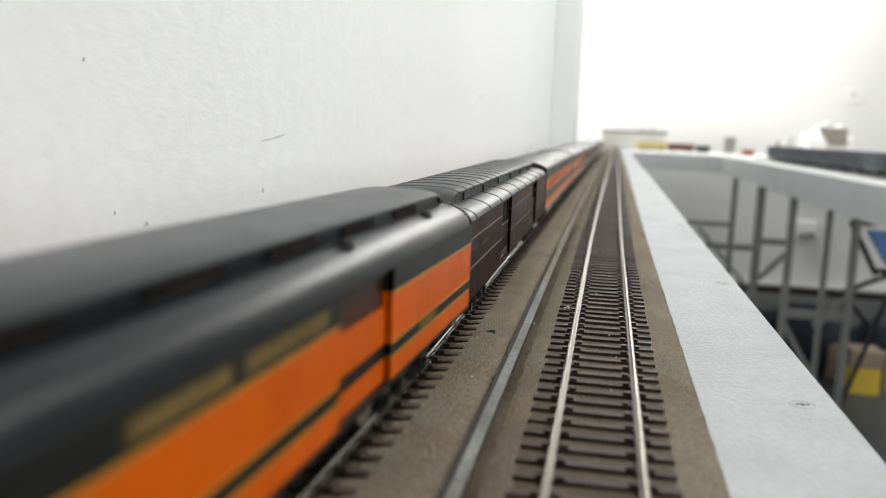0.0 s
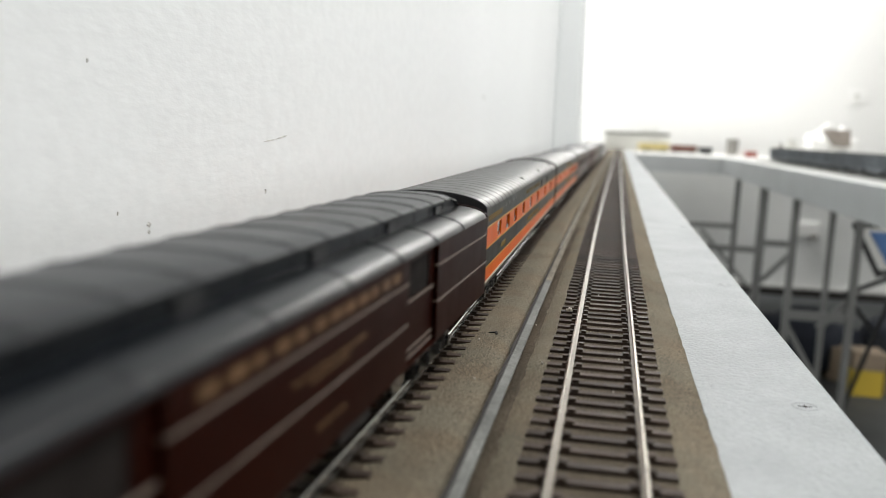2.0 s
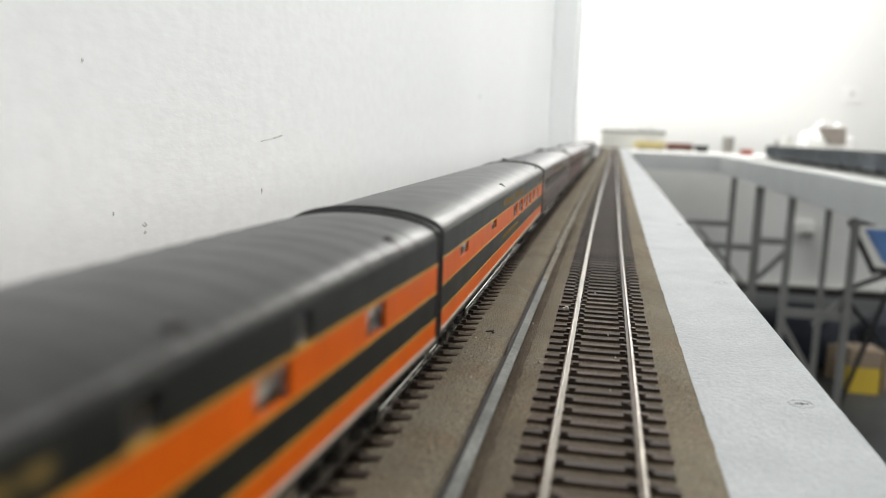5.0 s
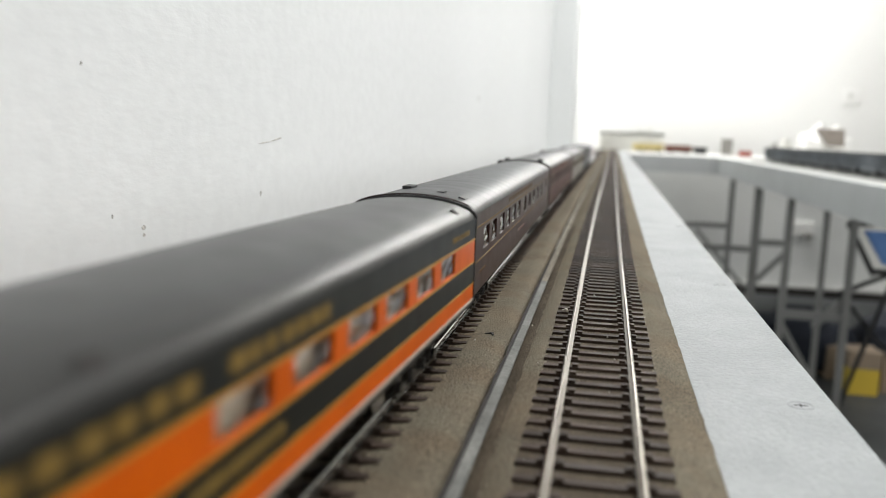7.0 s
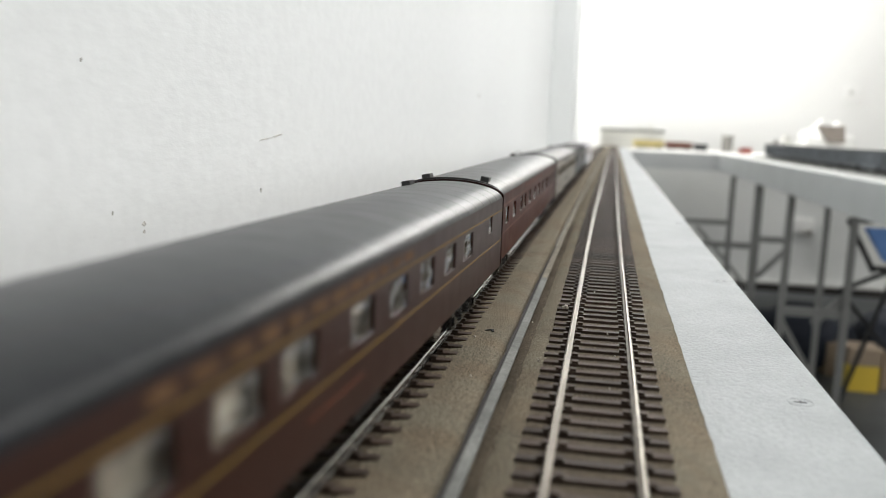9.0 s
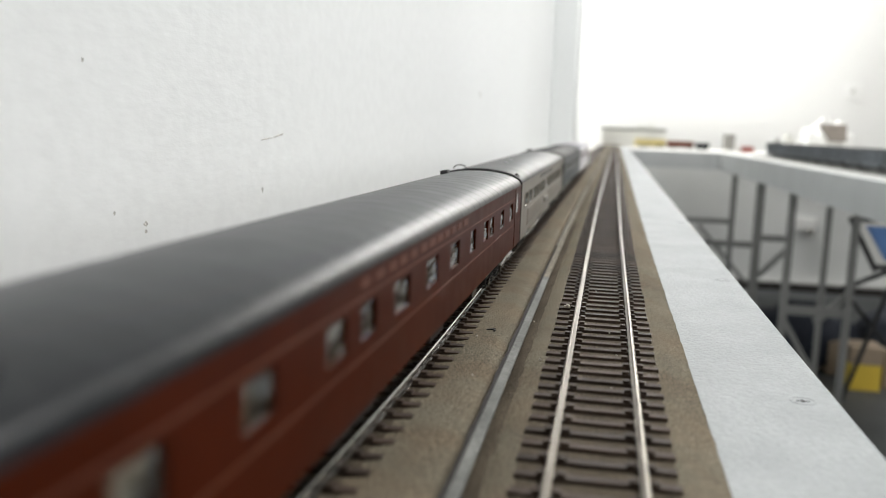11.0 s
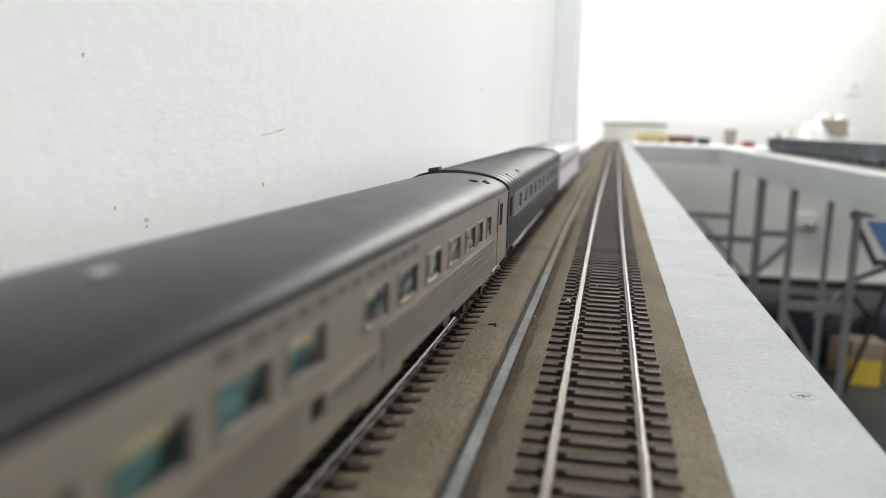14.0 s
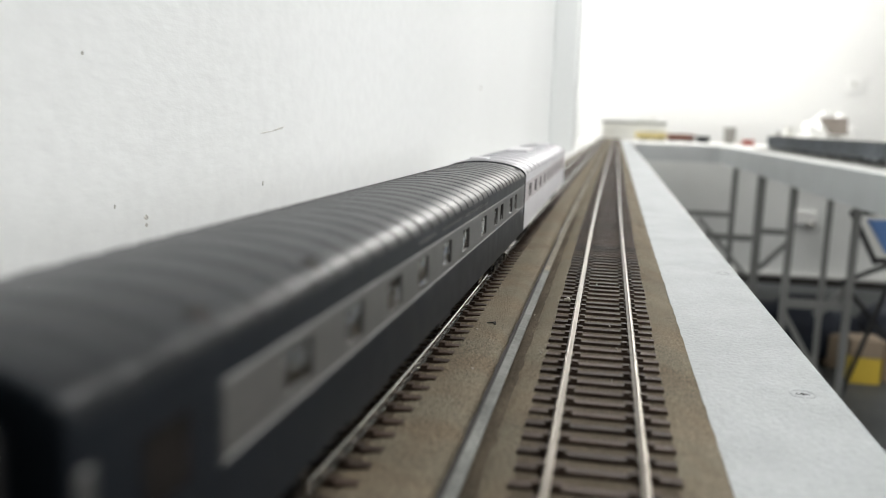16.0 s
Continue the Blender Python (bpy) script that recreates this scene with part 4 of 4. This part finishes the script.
arc = [(-0.0115 + 0.0030 * math.cos(math.pi * k / 8), 0.0019 * math.sin(math.pi * k / 8)) for k in range(9)]
for (xa, za), (xb, zb_) in zip(arc, arc[1:]):
    beam(bm, (xa, 0.020, roof_z(-0.0105) + za - 0.0002), (xb, 0.020, roof_z(-0.0105) + zb_ - 0.0002), 0.0005)
part("wire_loop", bm, STEEL, H, "small grey wire loop")
cars.append(H)

# two-tone grey sleeping car
NBANDS = [("letterboard", 32.6, EAVE, NAVY, 0), ("white_line", 32.1, 32.6, GREY_LINE, 0.06), ("window_band", 23.9, 32.1, MIDGREY, 0),
          ("white_line", 23.4, 23.9, GREY_LINE, 0.06), ("lower_panel", 12.8, 23.4, NAVY, 0)]
win = windows_at((49, 72, 96, 119, 144, 169, 199), 9.5, 25.2, 30.8) + windows_at((224, 238, 263, 277), 7.5, 25.2, 30.8)
Ic = make_car("sleeping_car", "two-tone grey model sleeping car, ribbed dark roof", LEN[7], NBANDS, win,
              ("round", ROOF_BLACK, 0.0088, 0.000150), DARK_INSIDE, wall_end=NAVY)
blinds(Ic, win, BLIND, 17, 0.5)
side_panel(Ic, 0.005, 0.027, 12.8, EAVE - 0.2, NAVY, 0.12, "vestibule_panel")
side_panel(Ic, 0.012, 0.020, 25.0, 32.0, DARK_INSIDE, 0.2, "door_glass")
letters(Ic, 0.114, 0.130, 34.5, 0.7, 6, MIDGREY)
letters(Ic, 0.137, 0.160, 34.5, 0.7, 8, MIDGREY)
letters(Ic, 0.166, 0.205, 34.5, 0.7, 10, MIDGREY)
for y in (0.028, 0.060, 0.300):
    notch(Ic, y)
on_roof(Ic, -0.0105, 0.012, 0.004, 0.006, 0.0014)
cars.append(Ic)

# pale silver car at the end
PBANDS = [("letterboard", 32.6, EAVE, PALE, 0), ("window_band", 24.0, 32.6, MAUVE, 0), ("lower_panel", 12.0, 24.0, PALE, 0)]
win = windows_at((30, 58, 86, 114, 142, 170, 198, 226, 254, 280), 14, 25.0, 31.0)
K = make_car("observation_car", "pale silver model observation car at the train's end", LEN[8], PBANDS, win,
             ("round", ROOF_SILVER, 0.02, 0.0004), DARK_INSIDE, wall_end=PALE)
on_roof(K, -0.0050, 0.020, 0.008, 0.010, 0.0010, PALE)
on_roof(K, 0.0, 0.150, 0.012, 0.050, 0.0011, PALE)
on_roof(K, 0.0040, 0.262, 0.008, 0.012, 0.0010, PALE)
cars.append(K)

# ---- things on the benches ----
DECK_Z = 0.734


def deck_z(y):
    return DECK_Z - sag(y)


BOX_Z = deck_z(4.31)
CARD_WHITE = material("white_box_card", (0.66, 0.66, 0.62), 0.6, grain=0.03, stain=0.1, stain_scale=15)
CARD_BROWN = material("brown_card", (0.27, 0.21, 0.15), 0.8, grain=0.06, stain=0.12, stain_scale=12)
YELLOW_CARD = material("yellow_printed_card", (0.60, 0.43, 0.05), 0.5, grain=0.04, stain=0.08, stain_scale=15)
# Yellow made paler: haze before the bright end wall is put into the colour.
HAZED_YELLOW = material("hazed_yellow_card", (0.62, 0.53, 0.26), 0.6, grain=0.03, stain=0.1, stain_scale=15)
DARK_CLOTH = material("dark_blue_cloth", (0.016, 0.020, 0.030), 0.9, grain=0.2, stain=0.2, stain_scale=20)
BLUE_CLOTH = material("blue_seat_cloth", (0.15, 0.30, 0.64), 0.8, grain=0.08, stain=0.1, stain_scale=20)
HOPPER = material("weathered_dark_wagon", (0.135, 0.150, 0.166), 0.6, grain=0.15, stain=0.25, stain_scale=30, per_object=0.3)
BROWN_WAGON = material("brown_wagon_paint", (0.14, 0.050, 0.032), 0.6, grain=0.1, stain=0.2, stain_scale=40)
# This yellow is dulled for the same haze.
YELLOW_WAGON = material("yellow_wagon_paint", (0.52, 0.43, 0.19), 0.6, grain=0.1, stain=0.2, stain_scale=40)
RED_PAINT = material("red_paint", (0.30, 0.055, 0.035), 0.5, grain=0.1, stain=0.1)
BAG = material("white_plastic_bag", (0.85, 0.85, 0.83), 0.35, grain=0.02, stain=0.03)
PLATE = material("white_switch_plastic", (0.84, 0.84, 0.82), 0.35, grain=0.02, stain=0.04)
TIN = material("dull_grey_tin", (0.30, 0.29, 0.27), 0.45, metal=0.5, grain=0.1, stain=0.15, stain_scale=30)

# long box against the end wall
crate = tagged(new("storage_box"), "long white card box with a yellow end panel", "box")
part("body", box_mesh(-0.032, 0.268, 4.25, 4.37, BOX_Z, BOX_Z + 0.078, 0.003), CARD_WHITE, crate)
part("lid", box_mesh(-0.036, 0.272, 4.246, 4.374, BOX_Z + 0.078, BOX_Z + 0.090, 0.002), STRIP, crate, "grey box lid")
part("printed_panel", box_mesh(0.125, 0.255, 4.247, 4.251, BOX_Z + 0.008, BOX_Z + 0.040), HAZED_YELLOW, crate, "yellow panel, paled as if seen through haze")
for k, x in enumerate((0.14, 0.185)):
    b = tagged(part("parcel", box_mesh(x, x + 0.035, 4.29, 4.33, BOX_Z + 0.090, BOX_Z + 0.104 + 0.006 * k, 0.002), CARD_WHITE), "small white packet lying on the long box", "box")


def flat_wagon(x, y, mat, label, length=0.13, rz=90, h=0.026):
    w = tagged(new("freight_wagon"), label, "model wagon", group="wagons on the far bench")
    part("body", box_mesh(-0.016, 0.016, 0, length, 0.012, 0.012 + h, 0.0012), mat, w)
    part("underframe", box_mesh(-0.010, 0.010, 0.004, length - 0.004, 0.006, 0.012), UNDER, w)
    for yy in (0.022, length - 0.022):
        for s in (-1, 1):
            for o in (-0.010, 0.010):
                bm = bmesh.new()
                tube(bm, (s * 0.0082, yy + o, 0.0055), "x", 0.0055, 0.0022, 12)
                part("wheel", bm, UNDER, w)
    w.matrix_basis = pose(x, y, deck_z(y), 0, 0, rz)
    return w


flat_wagon(0.262, 4.08, YELLOW_WAGON, "dull yellow model freight wagon on the far bench", 0.125, 84, 0.030)
flat_wagon(0.385, 4.05, BROWN_WAGON, "brown model freight wagon on the far bench", 0.12, 84, 0.026)
flat_wagon(0.452, 4.04, NAVY, "dark blue-grey model freight wagon on the far bench", 0.062, 84, 0.020)

bm = bmesh.new()
tube(bm, (0, 0, 0.036), "z", 0.026, 0.072, 24, 0.028)
tin = tagged(new("tin_pot"), "dull grey tin pot standing on the far bench", "pot")
part("body", bm, TIN, tin, smooth=False)
bm = bmesh.new()
tube(bm, (0, 0, 0.0735), "z", 0.0295, 0.004, 24)
part("rim", bm, TIN, tin)
tin.matrix_basis = pose(0.568, 4.28, deck_z(4.28))

for x, y, s, mat, lab in ((0.60, 3.92, 0.045, RED_PAINT, "small red block lying on the far bench"),
                          (0.565, 3.95, 0.030, CARD_WHITE, "small white packet lying on the far bench")):
    ob = tagged(part("small_block", box_mesh(-s / 2, s / 2, -s / 3, s / 3, 0, s * 0.55, 0.003), mat), lab, "block")
    ob.matrix_basis = pose(x, y, deck_z(y), 0, 0, 20)


def hopper_wagon():
    w = tagged(new("hopper_wagon"), "weathered dark grey model hopper wagon on the side bench", "model wagon", group="hopper wagons in a row")
    bm = bmesh.new()
    L_, hw = 0.138, 0.0165
    rings = []
    for y, zb in ((0.0, 0.016), (0.022, 0.010), (0.060, 0.008), (0.069, 0.012), (0.078, 0.008), (0.116, 0.010), (L_, 0.016)):
        rings.append([bm.verts.new(v) for v in ((-hw, y, zb), (-hw, y, 0.044), (hw, y, 0.044), (hw, y, zb))])
    for r0, r1 in zip(rings, rings[1:]):
        for i in range(4):
            bm.faces.new((r0[i], r0[(i + 1) % 4], r1[(i + 1) % 4], r1[i]))
    bm.faces.new(rings[0])
    bm.faces.new(rings[-1][::-1])
    part("body", bm, HOPPER, w)
    rim = bmesh.new()
    add_box(rim, -hw - 0.001, -hw + 0.001, 0, L_, 0.043, 0.046)
    add_box(rim, hw - 0.001, hw + 0.001, 0, L_, 0.043, 0.046)
    part("top_rim", rim, MIDGREY, w)
    rib = mesh_of("side_rib", box_mesh(-0.0009, 0.0009, -0.0009, 0.0009, 0.016, 0.043), HOPPER)
    for s in (-1, 1):
        for k in range(8):
            r = part("side_rib", rib, None, w)
            r.location = (s * (hw + 0.0008), 0.006 + k * 0.018, 0)
    part("load", box_mesh(-hw + 0.001, hw - 0.001, 0.004, L_ - 0.004, 0.0435, 0.0455, 0.0008), DARK_CLOTH, w, "dark load")
    wheel = bmesh.new()
    tube(wheel, (0, 0, 0), "x", 0.0055, 0.0022, 12)
    wheel = mesh_of("wheel", wheel, UNDER)
    for yy in (0.020, L_ - 0.020):
        part("truck", box_mesh(-0.0125, 0.0125, yy - 0.013, yy + 0.013, 0.005, 0.0095), UNDER, w)
        for s in (-1, 1):
            for o in (-0.010, 0.010):
                q = part("wheel", wheel, None, w)
                q.location = (s * 0.0082, yy + o, 0.0055)
    return w


first = hopper_wagon()
row_y = [1.10 + 0.1405 * k for k in range(14)]
first.matrix_basis = pose(0.540, row_y[0], deck_z(row_y[0]) + 0.0035)
for y in row_y[1:]:
    copy_thing(first, pose(0.540 + 0.004 * (y - 1.1), y, deck_z(y) + 0.0035, math.degrees(math.atan2(deck_z(y + 0.138) - deck_z(y), 0.138)), 0, -0.25))
bm = sweep(bmesh.new(), [(0.510, DECK_Z - 0.0004), (0.580, DECK_Z - 0.0004), (0.579, DECK_Z + 0.0035), (0.511, DECK_Z + 0.0035)], [1.0 + 0.2 * k for k in range(12)], fall=sag)
tagged(part("track_bed", bm, STRIP), "grey track bed strip under the hopper wagons", "track bed")

# crumpled bag with a brown card lid
bm = bmesh.new()
bmesh.ops.create_icosphere(bm, subdivisions=4, radius=1.0)
for v in bm.verts:
    n = noise.noise(v.co * 2.2) * 0.28 + noise.noise(v.co * 6) * 0.10
    v.co = Vector((v.co.x * 0.105, v.co.y * 0.07, max(0.0, v.co.z * 0.085 + 0.055))) * (1 + n)
    v.co.z = max(0.0, v.co.z)
bag = tagged(part("plastic_bag", bm, BAG), "crumpled white plastic bag on the side bench", "bag")
bag.matrix_basis = pose(0.925, 3.95, deck_z(3.95))
bm = box_mesh(-0.022, 0.050, -0.002, 0.002, 0, 0.078, 0.001)
for v in bm.verts:
    v.co.x += (-0.35 if v.co.x < 0 else 0.30) * v.co.z - 0.2 * v.co.z
card = tagged(part("card_sheet", bm, material("grey_brown_card", (0.27, 0.235, 0.205), 0.8, grain=0.06, stain=0.2, stain_scale=25)), "brown card leaning on a white plastic bag", "card")
card.matrix_basis = pose(0.935, 3.845, deck_z(3.85) + 0.060, -24, 0, 8)
for x, y, w_, h, mat, lab in ((0.765, 3.95, 0.030, 0.040, CARD_WHITE, "small white carton on the side bench"), (0.745, 4.05, 0.022, 0.068, TIN, "small grey bottle on the side bench"),
                              (0.80, 4.1, 0.03, 0.085, CARD_WHITE, "small white carton on the side bench"), (1.25 - 0.04, 3.9, 0.02, 0.045, TIN, "small grey bottle on the side bench"),
                              (1.19, 3.95, 0.05, 0.03, CARD_WHITE, "small white carton on the side bench")):
    bm = bmesh.new()
    if mat is TIN:
        tube(bm, (0, 0, h * 0.4), "z", w_ / 2, h * 0.8, 14)
        tube(bm, (0, 0, h * 0.9), "z", w_ / 4, h * 0.2, 12)
        ob = tagged(part("bottle", bm, mat), lab, "bottle")
    else:
        ob = tagged(part("carton", box_mesh(-w_ / 2, w_ / 2, -w_ / 2, w_ / 2, 0, h, 0.002), mat), lab, "box")
    ob.matrix_basis = pose(x, y, deck_z(y), 0, 0, 15)

# ---- on the end wall ----
plate = tagged(new("switch_plate"), "white plastic switch plate on the end wall", "switch")
part("plate", box_mesh(1.135, 1.222, END_Y - 0.005, END_Y, 0.985, 1.065, 0.003), PLATE, plate)
part("rocker", box_mesh(1.17, 1.19, END_Y - 0.008, END_Y - 0.0045, 1.012, 1.038, 0.001), CARD_WHITE, plate)
sock = tagged(new("wall_socket"), "white wall socket with a plug under the bench", "socket")
part("plate", box_mesh(0.955, 1.065, END_Y - 0.026, END_Y - 0.012, 0.315, 0.385, 0.003), PLATE, sock)
part("plug", box_mesh(1.025, 1.055, END_Y - 0.050, END_Y - 0.026, 0.30, 0.33, 0.004), TIN, sock, "grey plug")

# ---- on the floor ----
boxx = tagged(new("carton"), "yellow printed carton with a brown card top", "box")
part("body", box_mesh(0.800, 0.895, 2.82, 2.92, 0, 0.085, 0.002), YELLOW_CARD, boxx)
part("top", box_mesh(0.798, 0.897, 2.818, 2.922, 0.085, 0.142, 0.003), CARD_BROWN, boxx, "brown card upper part")
for x, y, s in ((0.915, 2.86, 0.11), (0.775, 2.98, 0.10)):
    ob = tagged(part("carton", box_mesh(0, s, 0, s, 0, s * 1.15, 0.003), CARD_BROWN), "plain brown card carton standing on the floor", "box")
    ob.matrix_basis = pose(x, y, 0, 0, 0, 6)


def soft_bag(x, y, sx, sy, sz, seed):
    bm = bmesh.new()
    bmesh.ops.create_icosphere(bm, subdivisions=4, radius=1.0)
    for v in bm.verts:
        c = v.co.copy()
        n = noise.noise(c * 1.8 + Vector((seed, 0, 0))) * 0.22
        q = Vector([math.copysign(abs(k) ** 0.6, k) for k in c]) * (1 + n)
        v.co = Vector((q.x * sx / 2, q.y * sy / 2, max(0, (q.z + 0.75) * sz / 2)))
    ob = tagged(part("cloth_bag", bm, DARK_CLOTH, None, "", True), "dark blue cloth bag slumped on the floor", "bag")
    ob.matrix_basis = pose(x, y, 0)


soft_bag(0.72, 3.15, 0.34, 0.30, 0.22, 1)
soft_bag(1.08, 3.05, 0.36, 0.32, 0.25, 7)

# folding chair
chair = tagged(new("folding_chair"), "folding chair with a blue back panel and black frame", "chair")
bm = bmesh.new()
add_box(bm, 0.0, 0.34, -0.008, 0.008, 0.0, 0.085, 0.006)
for v in bm.verts:
    v.co.x -= 0.55 * v.co.z
    v.co.y += 0.3 * v.co.z
back = part("back_panel", bm, BLUE_CLOTH, chair, "bright blue back panel")
back.location = (0.0, 0.0, 0.485)
for a, b, w_ in (((-0.018, 0.0, 0.455), (-0.085, 0.03, 0.590), 0.020), ((-0.018, 0.0, 0.466), (0.36, 0.0, 0.466), 0.022), ((-0.06, 0.03, 0.585), (0.30, 0.03, 0.585), 0.016),
                 ((0.36, 0.0, 0.455), (0.30, 0.03, 0.590), 0.020), ((0.02, 0.0, 0.46), (-0.10, 0.02, 0.395), 0.018), ((0.04, 0.02, 0.46), (-0.09, 0.02, 0.0), 0.016),
                 ((-0.09, 0.04, 0.40), (0.26, 0.04, 0.0), 0.016), ((0.30, 0.02, 0.46), (0.24, 0.30, 0.0), 0.016)):
    bm = bmesh.new()
    beam(bm, a, b, w_ * 0.62)
    part("frame_bar", bm, BLACK, chair)
chair.matrix_basis = pose(0.725, 2.36, 0)

# ---- marks on the wall, crumbs on the ballast ----
MARK = material("grey_scuff", (0.50, 0.49, 0.46), 0.9, grain=0.3, grain_scale=900, stain=0.4, stain_scale=200)


def wall_mark(y, z, dy, dz, tilt=0.0):
    """A shallow scuffed dent in the paint."""
    bm = bmesh.new()
    n = 14
    rim_ = []
    r2 = random.Random(int(y * 1e4))
    for i in range(n):
        a = 2 * math.pi * i / n
        k = r2.uniform(0.55, 1.15)
        rim_.append((math.cos(a) * dy * k / 2, math.sin(a) * dz * k / 2))
    c = math.cos(tilt), math.sin(tilt)
    lo_ = [bm.verts.new((0, u * c[0] - v * c[1], u * c[1] + v * c[0])) for u, v in rim_]
    hi_ = [bm.verts.new((0.00025, (u * c[0] - v * c[1]) * 0.8, (u * c[1] + v * c[0]) * 0.8)) for u, v in rim_]
    for i in range(n):
        j = (i + 1) % n
        bm.faces.new((lo_[i], lo_[j], hi_[j], hi_[i]))
    bm.faces.new(hi_)
    ob = tagged(part("wall_mark", bm, MARK), "small grey scuff mark on the white wall paint", "mark", kind="structure")
    ob.matrix_basis = pose(WALL_X, y, z)


WALL_MARKS = [(0.2318, 0.7668, 0.0026, 0.0016), (0.2318, 0.7645, 0.0014, 0.0012), (0.325, 0.7912, 0.016, 0.0005, 0.06), (0.337, 0.7924, 0.012, 0.0007, 0.10),
              (0.8962, 0.8305, 0.007, 0.005), (0.320, 0.771, 0.0012, 0.0022), (0.2023, 0.8129, 0.0009, 0.0012), (0.2153, 0.7717, 0.0008, 0.0012)]
for m_ in WALL_MARKS:
    wall_mark(*m_)

PEBBLE = mesh_of("pebble", (lambda b: (bmesh.ops.create_icosphere(b, subdivisions=1, radius=1.0), b)[1])(bmesh.new()), STONE)


def pebble(x, y, z, r, label):
    ob = tagged(part("pebble", PEBBLE, None), label, "stone")
    ob.matrix_basis = pose(x, y, z, 20, 35, 50) @ Matrix.Diagonal((r, r * 0.8, r * 0.7, 1))


pebble(-0.0102, 0.2918, 0.7385, 0.0011, "pale pebble lying beside the empty track's rail")
pebble(-0.0112, 0.2930, 0.7380, 0.0008, "pale pebble lying beside the empty track's rail")
for x, y, r in ((0.004, 0.262, 0.0004), (0.006, 0.236, 0.0004), (-0.001, 0.330, 0.0004), (0.0045, 0.205, 0.0003), (-0.0145, 0.225, 0.0005), (-0.020, 0.27, 0.0004), (-0.035, 0.245, 0.0004), (-0.030, 0.205, 0.0004)):
    pebble(x, y, 0.7372, r, "tiny pale grain of stone on the ballast")
bm = bmesh.new()
beam(bm, (-0.0016, 0, 0), (0.0010, 0.0008, 0.0003), 0.0004)
beam(bm, (0.0004, 0.0006, 0.0002), (0.0012, -0.0016, 0.0002), 0.0004)
crumb = tagged(part("twig_crumb", bm, BLACK), "tiny black scrap lying on the ballast", "scrap")
crumb.matrix_basis = pose(-0.0317, 0.2538, 0.7372)

# ---- what moves ----
SPEED = 0.1225


def car_pose(front, length):
    """A car stands with both trucks on the track; front is its leading end's place along the line."""
    a, b = front + 0.046, front + length - 0.046
    xa, xb = TRAIN_X + train_bend(a), TRAIN_X + train_bend(b)
    turn = -math.degrees(math.atan2(xb - xa, b - a))
    k = (xb - xa) / (b - a)
    dip = (sag(b) - sag(a)) / (b - a)
    return pose(xa - k * 0.046, front, RAIL - sag(a) + dip * 0.046, -math.degrees(math.atan(dip)), 0, turn)


def motions():
    times = [0.5 * i for i in range(33)]
    for car, start, length in zip(cars, JOINTS, LEN):
        walk(car, [(t, car_pose(start - SPEED * t, length)) for t in times])


motions()
